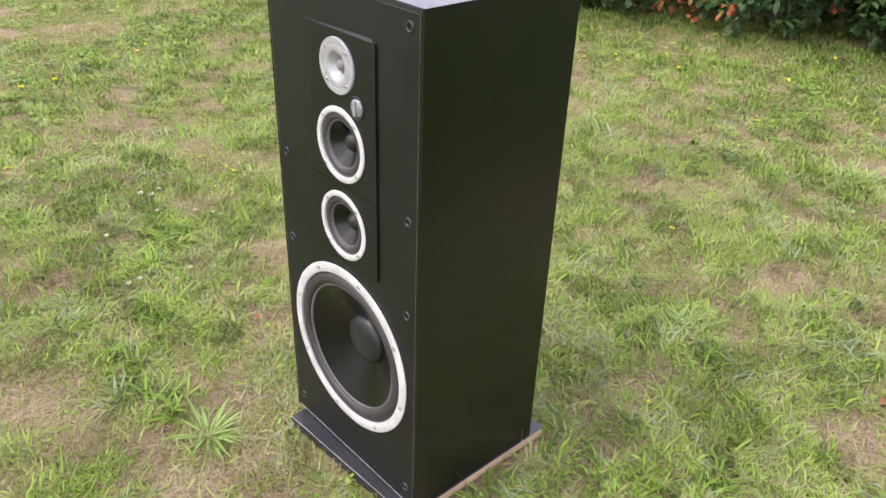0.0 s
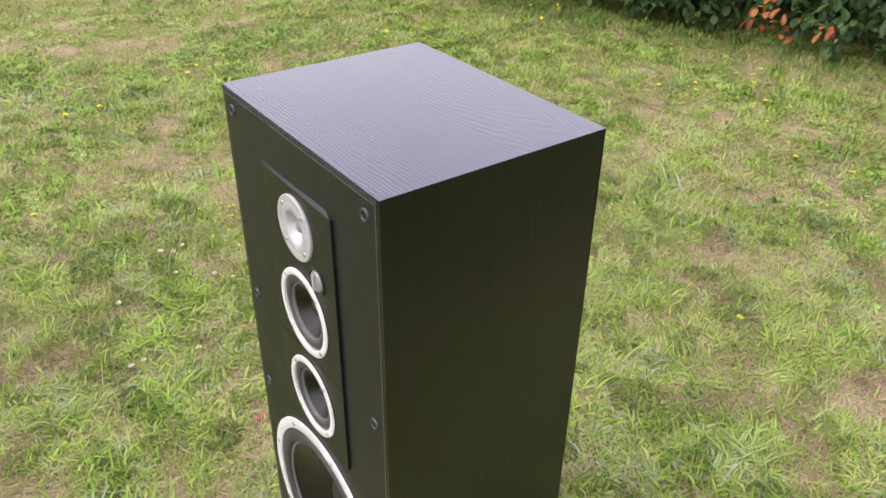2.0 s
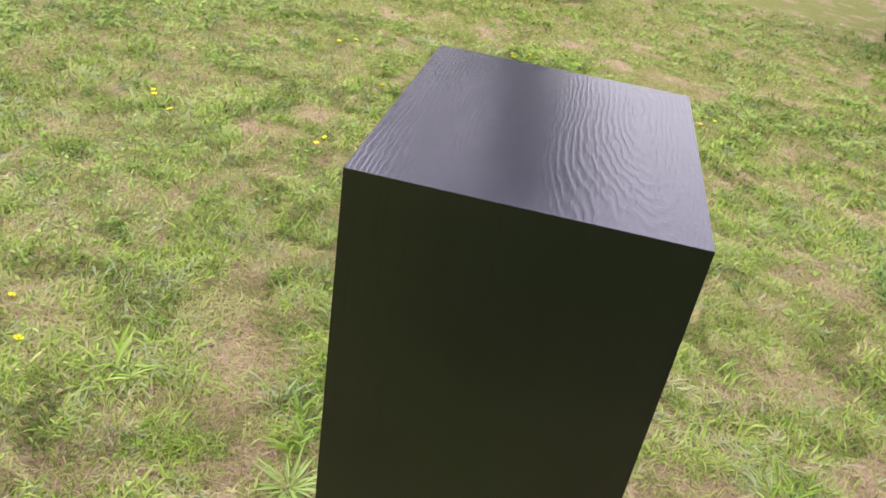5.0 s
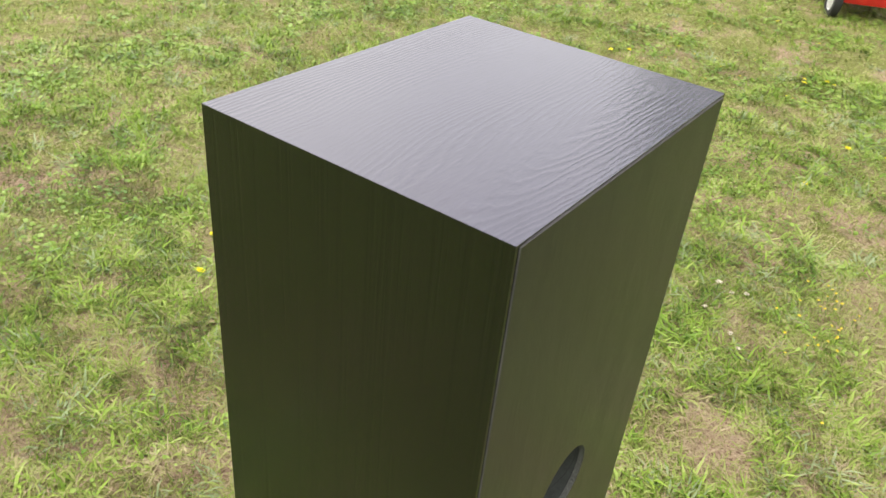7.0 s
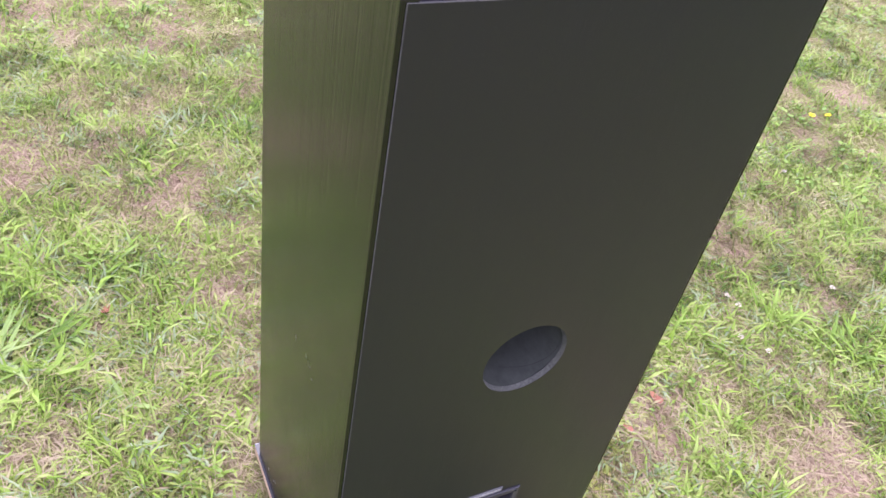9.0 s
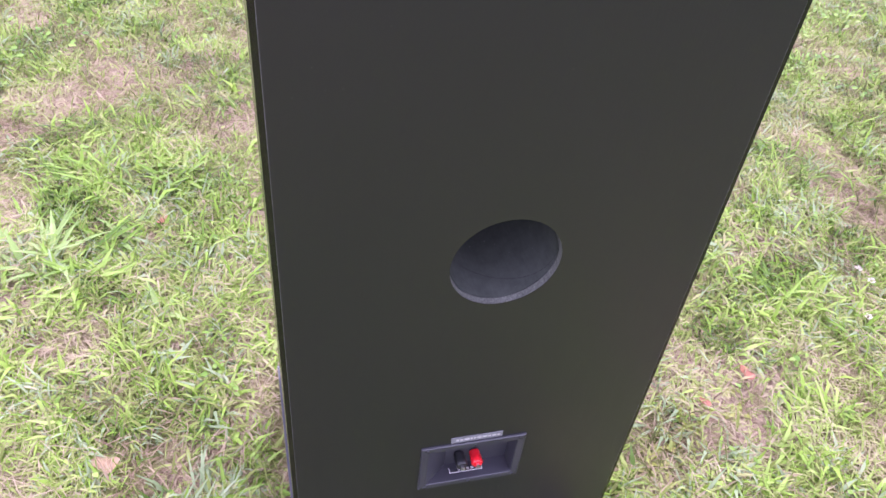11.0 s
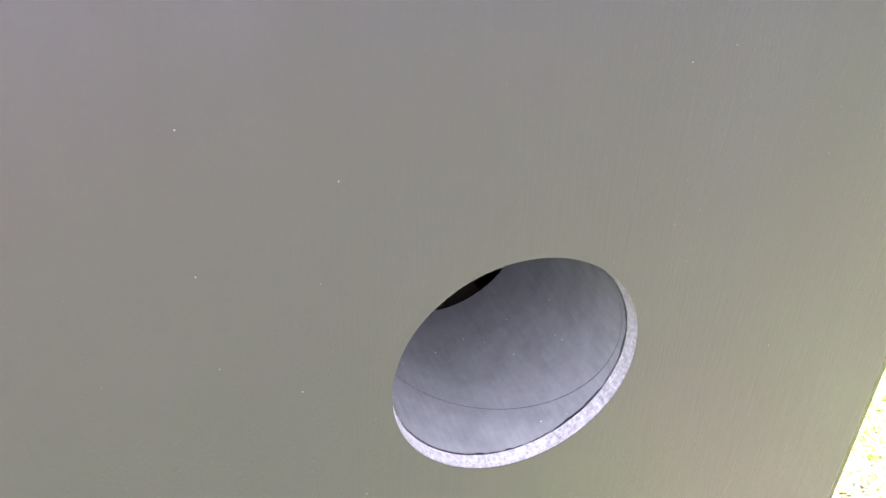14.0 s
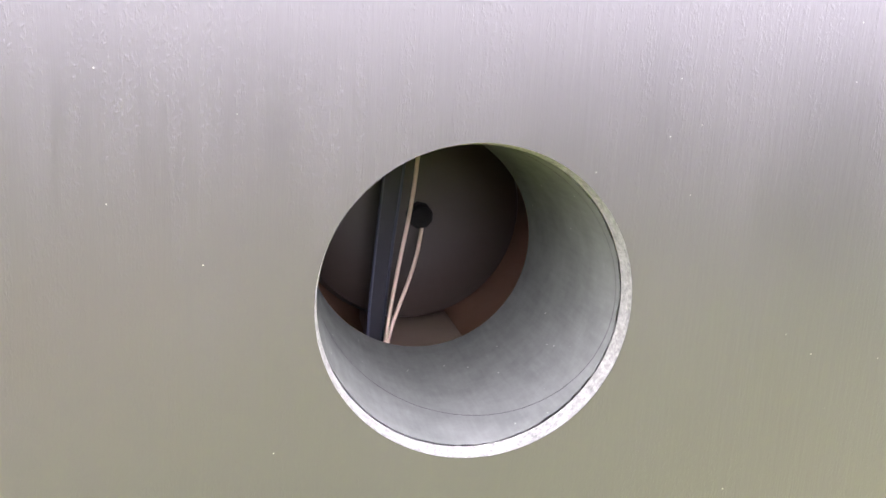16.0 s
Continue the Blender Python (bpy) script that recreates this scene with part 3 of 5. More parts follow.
# raised driver panels: sloped top and left, undercut right
def driver_panel(z0, z1, top_slope, panel_holes):
    y0, y1 = BAFFLE_Y + 0.0004, BAFFLE_Y - 0.0038
    zt = z1 - (0.0045 if top_slope else 0.0)
    base = [(-0.087, z0), (0.0920, z0), (0.0920, zt - 0.001), (0.0845 if not top_slope else 0.077, z1), (-0.087, z1 - (0.003 if top_slope else 0.0))]
    face = [(-0.078, z0), (0.0925, z0), (0.0925, zt - 0.001), (0.0915, zt), (-0.0795, zt)]
    bm = bmesh.new()
    b = [bm.verts.new((x, y0, zl(z))) for x, z in base]
    f = [bm.verts.new((x, y1, zl(z))) for x, z in face]
    for i in range(5):
        j = (i + 1) % 5
        bm.faces.new((b[i], b[j], f[j], f[i]))
    es = [bm.edges.get((f[i], f[(i + 1) % 5])) for i in range(5)]
    segs = 72
    for hx, hz, r in panel_holes:
        vs = [bm.verts.new((hx + r * math.cos(2 * math.pi * i / segs), y1, zl(hz) + r * math.sin(2 * math.pi * i / segs))) for i in range(segs)]
        es += [bm.edges.new((vs[i], vs[(i + 1) % segs])) for i in range(segs)]
    bmesh.ops.triangle_fill(bm, use_beauty=True, use_dissolve=False, edges=es)
    bmesh.ops.recalc_face_normals(bm, faces=bm.faces)
    return bm


part("driver_panel", driver_panel(0.610, 0.8602, True, [(x, z, r - 0.008) for x, z, r in MIDS[:1]] + [(TWEETER[0], TWEETER[1], 0.025)]), M_PANEL, speaker, "raised satin black panel with a sloped top")
part("driver_panel", driver_panel(0.4705, 0.6092, False, [(x, z, r - 0.008) for x, z, r in MIDS[1:]]), M_PANEL, speaker, "raised satin black panel")
PANEL_Y = BAFFLE_Y - 0.0038


def screw_mesh(m, r):
    bm = lathe([(0, 0.0), (r * 0.35, -0.0004), (r * 0.4, 0.0006), (r * 0.8, 0.0009), (r, 0.0)], 14, m)
    return bm


def driver(name, label, x, y, z, R, ring_w, surround_w, cone_depth, cap_r, cap_h, n_screws, turn, screw_r):
    z = zl(z)
    m = facing_front(x, y, z)
    ri = R - ring_w
    ring = part(name, lathe([(ri, -0.004), (ri + 0.0002, 0.0017), (ri + 0.0009, 0.0022), (R - 0.0012, 0.0022), (R - 0.0003, 0.0016), (R, 0.0), (R - 0.004, -0.001)], 128, m, closed=True), M_SILVER, speaker, label, smooth=True)
    rs = ri - surround_w
    roll = [(ri + 0.001, -0.003), (ri - surround_w * 0.06, -0.0035)]
    for k in range(9):
        a = math.pi * k / 8
        roll.append((ri - surround_w * (0.1 + 0.8 * (0.5 - 0.5 * math.cos(a))), -0.0035 + surround_w * 0.26 * math.sin(a)))
    roll += [(rs, -0.0045), (rs - 0.002, -0.0065)]
    part("surround", lathe(roll, 96, m), M_RUBBER, ring, "soft grey-black rubber surround", smooth=True)
    lip = 0.08 * surround_w
    part("surround_edge", lathe([(rs + lip, -0.0034), (rs + 0.4 * lip, -0.0028), (rs - lip, -0.0034), (rs - 1.4 * lip, -0.0058)], 96, m), M_TRIM, ring, "grey inner edge of the surround", smooth=True)
    part("ring_groove", lathe([(ri + 0.0004, -0.0012), (ri - 0.0012, -0.0022), (ri - 0.0024, -0.0018)], 96, m), M_TRIM, ring, "grey lip inside the ring", smooth=True)
    cone = []
    for k in range(13):
        u = k / 12
        r = rs - 0.001 + (cap_r - 0.004 - rs) * u
        cone.append((r, -0.006 - cone_depth * (u ** 0.97)))
    part("cone", lathe(cone, 96, m), M_CONE, ring, "glossy black cone", smooth=True)
    base = -0.006 - cone_depth * 0.93
    cap = []
    for k in range(9):
        a = 0.5 * math.pi * k / 8
        cap.append((cap_r * math.cos(a), base + cap_h * math.sin(a)))
    cap[-1] = (0, cap[-1][1])
    part("dust_cap", lathe(cap, 64, m), M_DUST, ring, "black domed dust cap", smooth=True)
    back_can = [(ri + 0.002, -0.006), (ri * 0.9, -cone_depth * 0.8 - 0.01), (cap_r + 0.01, -cone_depth - 0.016), (cap_r + 0.012, -cone_depth - 0.03), (0, -cone_depth - 0.03)]
    part("basket", lathe(back_can, 48, m), M_PLASTIC, ring, smooth=True)
    sr = R - ring_w * 0.5
    for k in range(n_screws):
        a = turn + 2 * math.pi * k / n_screws
        part("screw", screw_mesh(facing_front(x + sr * math.cos(a), y - 0.0022, z + sr * math.sin(a)), screw_r), M_SCREW, ring, smooth=True)
    return ring


driver("woofer", "large woofer with a wide silver ring", *WOOFER[:1], BAFFLE_Y - 0.001, WOOFER[1], WOOFER[2], 0.0183, 0.0255, 0.038, 0.047, 0.016, 8, radians(22.5 + 8), 0.0042)
driver("midrange", "midrange driver with a silver ring", MIDS[0][0], PANEL_Y - 0.001, MIDS[0][1], MIDS[0][2], 0.0096, 0.0132, 0.023, 0.0165, 0.015, 4, radians(47), 0.0034)
driver("midrange", "midrange driver with a silver ring", MIDS[0][0], PANEL_Y - 0.001, MIDS[1][1], MIDS[1][2], 0.0096, 0.0132, 0.023, 0.0165, 0.015, 4, radians(47), 0.0034)


def build_tweeter():
    x, z, R = TWEETER
    z = zl(z)
    m = facing_front(x, PANEL_Y - 0.0005, z)
    prof = [(R, -0.001), (R, 0.0018), (R - 0.001, 0.003), (R - 0.009, 0.003), (R - 0.0095, 0.0026), (R - 0.0105, 0.003), (0.024, 0.003), (0.0215, 0.002), (0.018, -0.002), (0.015, -0.006), (0.0125, -0.009), (0.0118, -0.011)]
    plate = part("tweeter", lathe(prof, 96, m), M_TWEETER, speaker, "round silver tweeter faceplate with a shallow horn", smooth=True)
    dome = [(0.0122, -0.0105)] + [(0.0105 * math.cos(a), -0.0102 + 0.0085 * math.sin(a)) for a in [0.5 * math.pi * k / 8 for k in range(9)]]
    dome[-1] = (0, dome[-1][1])
    part("dome", lathe(dome, 48, m), M_DOME, plate, "grey fabric dome", smooth=True)
    for k in range(4):
        a = radians(45 + 90 * k)
        part("screw", screw_mesh(facing_front(x + 0.0345 * math.cos(a), PANEL_Y - 0.0035, z + 0.0345 * math.sin(a)), 0.0034), M_SCREW, plate, smooth=True)


build_tweeter()


def build_level_dial():
    m = facing_front(0.049, PANEL_Y, zl(0.7515))
    rim = part("level_dial", lathe([(0.0185, 0), (0.0185, 0.0012), (0.0165, 0.0022), (0.0150, 0.0014), (0.0145, 0.0005), (0, 0.0005)], 48, m), M_PLASTIC, speaker, "round level dial with a clear cap", smooth=True)
    dome = [(0.0142 * math.cos(a), 0.0006 + 0.0042 * math.sin(a)) for a in [0.5 * math.pi * k / 8 for k in range(9)]]
    dome[-1] = (0, dome[-1][1])
    part("dial_cap", lathe(dome, 48, m), M_KNOB, rim, "shiny clear cap", smooth=True)
    bar = bmesh.new()
    box(bar, 0.049 - 0.0022, 0.049 + 0.0022, PANEL_Y - 0.0068, PANEL_Y - 0.004, zl(0.7515) - 0.011, zl(0.7515) + 0.011, bevel=0.0008)
    part("pointer", bar, M_TWEETER, rim)


build_level_dial()

for gz in (0.8945, 0.6100, 0.4420, 0.0655):
    for gx in (-0.1632, 0.1632):
        m = facing_front(gx, BAFFLE_Y, zl(gz))
        g = part("grille_socket", lathe([(0.0046, -0.004), (0.0046, 0.0012), (0.0058, 0.0024), (0.0074, 0.0022), (0.0084, 0.0)], 32, m), M_RUBBER_RING, speaker, "black rubber grille socket", smooth=True)
        # flat near-black disc paints the shade of the socket's bore
        part("socket_shade_disc", lathe([(0.0048, 0.0004), (0, 0.0004)], 20, m), M_HOLE, g)

# ---- port, terminals and the inside ----
PZ = zl(PORT_Z)
tube_r = 0.0474
m_back = facing_back(PORT_X, D2, PZ)
part("port_rim", lathe([(PORT_R, 0.0010), (PORT_R - 0.0004, -0.003), (PORT_R - 0.0009, -0.0051), (PORT_R + 0.003, -0.0053)], 128, m_back), M_RIM, speaker, "pale fuzzy cut edge of the board", smooth=True)


def build_tube():
    segs, rows = 256, 10
    bm = bmesh.new()
    rnd = random.Random(5)
    jag = [0.0006 * math.sin(i * 0.155) * math.sin(i * 0.0415 + 1) + 0.0004 * math.sin(i * 0.9) * math.sin(i * 0.37) + rnd.uniform(-0.0008, 0.0003) * (rnd.random() < 0.6) for i in range(segs)]
    rings = []
    for k in range(rows + 1):
        d = 0.0056 + (0.103 - 0.0056) * k / rows
        rings.append([bm.verts.new(m_back @ Vector((tube_r * math.cos(2 * math.pi * i / segs), tube_r * math.sin(2 * math.pi * i / segs), -d + (jag[i] if k == 0 else 0)))) for i in range(segs)])
    outer = [[bm.verts.new(m_back @ Vector((0.0505 * math.cos(2 * math.pi * i / segs), 0.0505 * math.sin(2 * math.pi * i / segs), -d))) for i in range(segs)] for d in (0.103, 0.0125)]
    rings += outer
    for a, b in zip(rings, rings[1:]):
        for i in range(segs):
            bm.faces.new((a[i], a[(i + 1) % segs], b[(i + 1) % segs], b[i]))
    bmesh.ops.recalc_face_normals(bm, faces=bm.faces)
    return bm


tube = part("port_tube", build_tube(), M_TUBE, speaker, "grey-blue port tube with scuffs", smooth=True)
seam = bmesh.new()
sv = []
for i in range(160):
    a = 2 * math.pi * i / 160
    x = tube_r * math.cos(a)
    d = 0.0305 + 0.46 * x
    sv.append([seam.verts.new(Vector((x * (1 - e), D2 - d - o, PZ + tube_r * math.sin(a) * (1 - e)))) for e, o in ((0.0005, -0.00018), (0.002, 0.0), (0.0005, 0.00018))])
for i in range(160):
    a, b = sv[i], sv[(i + 1) % 160]
    for k in range(2):
        seam.faces.new((a[k], a[k + 1], b[k + 1], b[k]))
part("tube_seam", seam, M_HOLE, tube, "thin dark seam line")

# inside: brown boards, rear cup of the midrange, cables
part("inner_board", holed_plate(-W2 + TH, W2 - TH, TH, HS - TH, -D2 + 0.0162, -D2 + 0.020, [(0.0, zl(WOOFER[1]), 0.136)] + [(x, zl(z), r - 0.012) for x, z, r in MIDS]), M_MDF, speaker, "bare brown board behind the baffle")
part("brace", box_bm(-0.046, 0.006, -0.1325, 0.03, zl(0.438), zl(0.452), bevel=0.001), M_MDF_PALE, speaker, "pale board across the inside")
m_cup = facing_back(-0.012, -0.1, zl(0.524))
cup_prof = [(0.066, -0.034), (0.066, 0.03), (0.062, 0.042), (0.05, 0.049), (0.03, 0.049), (0, 0.0495)]
cup = part("midrange_rear_cup", lathe(cup_prof, 96, m_cup), M_CUP, speaker, "black rear cup of the lower midrange driver", smooth=True)
part("cable_gland", lathe([(0.0075, 0.048), (0.007, 0.056), (0.0058, 0.060), (0.003, 0.0605), (0, 0.0605)], 9, facing_back(-0.0158, -0.1, zl(0.5225))), M_HOLE, cup, "black cable gland")


def cable(name, pts, r, mat, label):
    part(name, tube_mesh(spline([(x, y, zl(z)) for x, y, z in pts], 14), r), mat, speaker, label, smooth=True)


cable("cable", [(-0.0095, -0.002, 0.66), (-0.0078, -0.006, 0.60), (-0.0066, -0.010, 0.555), (-0.0046, -0.012, 0.53), (-0.0004, -0.014, 0.50), (0.0026, -0.016, 0.475), (0.0039, -0.02, 0.455), (0.0034, -0.03, 0.43)], 0.00105, M_CABLE, "cream insulated cable")
cable("cable", [(-0.0163, -0.041, 0.5165), (-0.0132, -0.034, 0.504), (-0.0088, -0.028, 0.4915), (-0.0033, -0.023, 0.478), (0.0006, -0.021, 0.466), (0.0025, -0.024, 0.45), (0.003, -0.032, 0.428)], 0.00105, M_CABLE, "cream insulated cable")
wire_a = [(-0.006, -0.012, 0.66), (-0.003, -0.016, 0.59), (-0.0015, -0.02, 0.55), (0.002, -0.022, 0.51), (0.004, -0.026, 0.47), (0.005, -0.03, 0.43)]
wire_b = [(0.003, -0.012, 0.66), (0.006, -0.016, 0.59), (0.008, -0.02, 0.55), (0.0105, -0.022, 0.51), (0.012, -0.026, 0.47), (0.012, -0.03, 0.43)]
cable("cable", wire_a, 0.0008, M_CABLE_DARK, "dark blue insulated cable")
cable("cable", wire_b, 0.0008, M_CABLE_DARK, "dark blue insulated cable")
web = bmesh.new()
rows = [[web.verts.new((p.x, p.y + o, zl(p.z))) for p, o in ((a, 0.0003), (b, 0.0003), (b, -0.0003), (a, -0.0003))] for a, b in zip(spline(wire_a, 10), spline(wire_b, 10))]
for a, b in zip(rows, rows[1:]):
    for k in range(4):
        web.faces.new((a[k], a[(k + 1) % 4], b[(k + 1) % 4], b[k]))
bmesh.ops.recalc_face_normals(web, faces=web.faces)
part("cable_web", web, M_WEB, speaker, "flat dark web between the two blue wires")


M_PLATE = painted("black_plate_plastic", (0.035, 0.034, 0.042), 0.3, 400)


def build_terminal():
    cx, z0, z1 = -0.0015, zl(0.1865), zl(0.2665)
    hw = 0.0575
    y = D2 + 0.0012
    bm = bmesh.new()
    fr = 0.008

    def ring(x0, x1, a, b, yy):
        return [bm.verts.new((x, yy, z)) for x, z in ((x0, a), (x1, a), (x1, b), (x0, b))]

    loops = [ring(cx - hw, cx + hw, z0, z1, y - 0.002), ring(cx - hw, cx + hw, z0, z1, y + 0.0016), ring(cx - hw + 0.0012, cx + hw - 0.0012, z0 + 0.0012, z1 - 0.0012, y + 0.0026),
             ring(cx - hw + fr, cx + hw - fr, z0 + fr, z1 - fr, y + 0.0026), ring(cx - hw + fr + 0.001, cx + hw - fr - 0.001, z0 + fr + 0.001, z1 - fr - 0.001, y + 0.0018),
             ring(cx - hw + fr + 0.002, cx + hw - fr - 0.026, z0 + fr + 0.003, z1 - fr - 0.004, y - 0.018)]
    for a, b in zip(loops, loops[1:]):
        for i in range(4):
            j = (i + 1) % 4
            bm.faces.new((a[i], a[j], b[j], b[i]))
    bm.faces.new(loops[-1])
    bmesh.ops.recalc_face_normals(bm, faces=bm.faces)
    plate = part("terminal_plate", bm, M_PLATE, speaker, "black plastic terminal plate with two binding posts")
    for sx, sz in ((-0.95, 0.95), (0.95, 0.95), (-0.95, -0.95), (0.95, -0.95), (0, 0.95), (0, -0.95)):
        part("screw", screw_mesh(facing_back(cx + sx * (hw - 0.0), y + 0.0027, (z0 + z1) / 2 + sz * (z1 - z0) / 2 * 0.93) @ Matrix.Translation((-sx * 0.004 if sx else 0, 0, 0)), 0.0022), M_PLASTIC, plate, smooth=True)
    for px, mat, lab in ((cx + 0.009, M_PLASTIC, "black binding post"), (cx - 0.0085, M_RED, "red binding post")):
        mm = facing_back(px, y - 0.016, (z0 + z1) / 2 - 0.008)
        post = part("binding_post", lathe([(0.0055, 0), (0.0062, 0.002), (0.0056, 0.004), (0.0064, 0.006), (0.0066, 0.015), (0.0055, 0.0165), (0.0035, 0.017), (0.003, 0.0185), (0, 0.0188)], 18, mm), mat, plate, lab, smooth=True)
        part("post_nut", lathe([(0.0024, 0.017), (0.0024, 0.0205), (0.001, 0.021), (0, 0.021)], 12, mm), M_SCREW, post, smooth=True)
    lab = box_bm(cx - 0.03, cx + 0.026, y, y + 0.0008, z1 + 0.0015, z1 + 0.0105)
    tag = part("label_strip", lab, M_LABEL, speaker, "dark label strip with unreadable pale writing")
    rnd = random.Random(3)
    bars = bmesh.new()
    px = cx - 0.027
    while px < cx + 0.022:
        w = rnd.uniform(0.002, 0.006)
        box(bars, px, min(px + w, cx + 0.0245), y + 0.0008, y + 0.0011, z1 + 0.005, z1 + 0.0075)
        px += w + 0.0014
    part("writing", bars, M_FOIL_EDGE, tag)
    mark = bmesh.new()
    box(mark, cx - 0.018, cx + 0.02, y - 0.0064, y - 0.0056, z0 + 0.0105, z0 + 0.0113)
    box(mark, cx - 0.018, cx - 0.0172, y - 0.012, y - 0.0056, z0 + 0.0108, z0 + 0.0116)
    box(mark, cx + 0.0192, cx + 0.02, y - 0.012, y - 0.0056, z0 + 0.0108, z0 + 0.0116)
    for k in range(4):
        box(mark, cx - 0.008 + 0.005 * k, cx - 0.005 + 0.005 * k, y - 0.010, y - 0.0075, z0 + 0.0112, z0 + 0.0117)
    part("writing", mark, M_FOIL_EDGE, plate, "pale printed bracket with unreadable writing")


M_LABEL = painted("dark_grey_label", (0.16, 0.16, 0.17), 0.5, 300)
build_terminal()
# small cup hook near the foot of the side
part("wire_staple", tube_mesh([(W2 + 0.0004, 0.128, zl(0.052)), (W2 + 0.0012, 0.128, zl(0.040)), (W2 + 0.0016, 0.128, ZB * 0 + 0.0004)], 0.0007, 8), M_SCREW, speaker, "thin bright wire at the foot")


def build_board():
    base = new("base_board")
    base.location = (0, 0, 0.004)
    tagged(base, "dark grey laminated chipboard plinth board lying on the grass", "board")
    pts = [(-0.166, -0.187), (0.193, -0.172), (0.193, 0.192), (-0.166, 0.189)]
    z1 = ZB - 0.004

    def prism(poly, a, b, grow=0.0):
        bm = bmesh.new()
        lo = [bm.verts.new((x, y, a)) for x, y in poly]
        hi = [bm.verts.new((x, y, b)) for x, y in poly]
        bm.faces.new(lo[::-1])
        bm.faces.new(hi)
        for i in range(4):
            j = (i + 1) % 4
            bm.faces.new((lo[i], lo[j], hi[j], hi[i]))
        return bm

    part("core", prism([(-0.1650, -0.1858), (0.1926, -0.1709), (0.1926, 0.1914), (-0.1650, 0.1884)], 0.0, z1 - 0.0008), M_RAW, base, "raw tan chipboard edge")
    part("laminate", prism(pts, z1 - 0.0008, z1), M_BOARD, base, "dark grey laminate top")
    bm = bmesh.new()
    a, b = Vector((-0.166, -0.187, 0)), Vector((0.1925, -0.172, 0))
    for v0, v1 in ((a, b),):
        q = [bm.verts.new((v0.x, v0.y, -0.002)), bm.verts.new((v1.x, v1.y, -0.002)), bm.verts.new((v1.x, v1.y, z1 - 0.001)), bm.verts.new((v0.x, v0.y, z1 - 0.001))]
        r = [bm.verts.new((v.co.x, v.co.y + 0.0008, v.co.z)) for v in q]
        bm.faces.new(q)
        bm.faces.new(r[::-1])
        for i in range(4):
            j = (i + 1) % 4
            bm.faces.new((q[j], q[i], r[i], r[j]))
    part("edge_band", bm, M_BOARD, base)
    bm = box_bm(-0.1795, 0.1795, -0.0004, 0.0004, z1 - 0.0008, z1 + 0.0003)
    ang = math.atan2(0.015, 0.359)
    bmesh.ops.rotate(bm, cent=(0, 0, 0), matrix=Matrix.Rotation(ang, 3, "Z"), verts=bm.verts)
    bmesh.ops.translate(bm, vec=(0.0135, -0.1796, 0), verts=bm.verts)
    part("worn_edge", bm, M_FOIL_EDGE, base, "pale worn front edge")


build_board()

# ---- lawn ----
rng = np.random.default_rng(11)


def field(x, y, scale, seed):
    """Smooth value noise from a lattice, 0 to 1."""
    r = np.random.default_rng(seed)
    lat = r.random((64, 64))
    u, v = (x * scale) % 64, (y * scale) % 64
    i, j = np.floor(u).astype(int), np.floor(v).astype(int)
    fu, fv = u - i, v - j
    fu, fv = fu * fu * (3 - 2 * fu), fv * fv * (3 - 2 * fv)
    i2, j2 = (i + 1) % 64, (j + 1) % 64
    i, j = i % 64, j % 64
    return (lat[i, j] * (1 - fu) + lat[i2, j] * fu) * (1 - fv) + (lat[i, j2] * (1 - fu) + lat[i2, j2] * fu) * fv


BARE = [(-0.59, -0.57, 0.1), (-0.42, -0.53, 0.09), (-0.33, -0.26, 0.08), (-0.14, -0.35, 0.08), (-0.29, -0.44, 0.07), (0.09, 1.54, 0.11), (0.26, 0.85, 0.1), (0.23, 1.16, 0.12), (0.63, 0.69, 0.1),
        (-3.31, 0.48, 0.28), (-3.7, 0.39, 0.15), (-1.98, 0.5, 0.11), (-0.4, 1.39, 0.1), (-0.54, -0.03, 0.07), (-1.0, -0.37, 0.07), (-0.85, -0.7, 0.1), (-1.2, -1.04, 0.09), (-0.65, 0.86, 0.13),
        (-0.47, 0.55, 0.13), (-0.93, 1.09, 0.11), (-1.55, 1.17, 0.1), (-0.97, 0.71, 0.1), (-2.0, -0.9, 0.12), (-0.25, -1.17, 0.05), (-0.75, 0.16, 0.12), (0.36, -0.05, 0.09), (0.22, -0.12, 0.07),
        (0.59, -0.4, 0.06), (0.5, -0.3, 0.07), (-0.48, 0.02, 0.08), (-0.33, 0.05, 0.06), (0.62, -0.62, 0.05), (0.29, -0.04, 0.06), (-0.76, -0.48, 0.05)]
LUSH = [(-1.34, -0.33, 0.1), (-1.04, -0.02, 0.13), (-0.94, -0.14, 0.08), (-0.72, -0.19, 0.11), (-0.55, -0.38, 0.1), (-0.61, -0.15, 0.08), (-2.68, 0.41, 0.13), (-1.52, 0.5, 0.1), (-0.63, 1.35, 0.08),
        (0.17, 0.72, 0.13), (0.4, 0.93, 0.11), (0.06, 1.96, 0.13), (0.13, 0.5, 0.08), (0.33, 0.58, 0.08), (-0.94, 2.0, 0.12), (-0.43, -0.81, 0.1), (-0.8, 1.04, 0.09), (-0.77, 0.7, 0.09), (-0.56, 0.67, 0.08),
        (-0.45, 0.9, 0.1), (-3.38, -0.2, 0.2), (-3.3, -1.5, 0.18), (-0.21, -1.33, 0.08), (-1.65, 0.13, 0.09), (0.52, -0.48, 0.11), (0.45, -0.7, 0.16), (0.3, -0.67, 0.1), (0.27, -0.32, 0.08), (0.33, -0.15, 0.07), (0.57, -0.16, 0.07)]


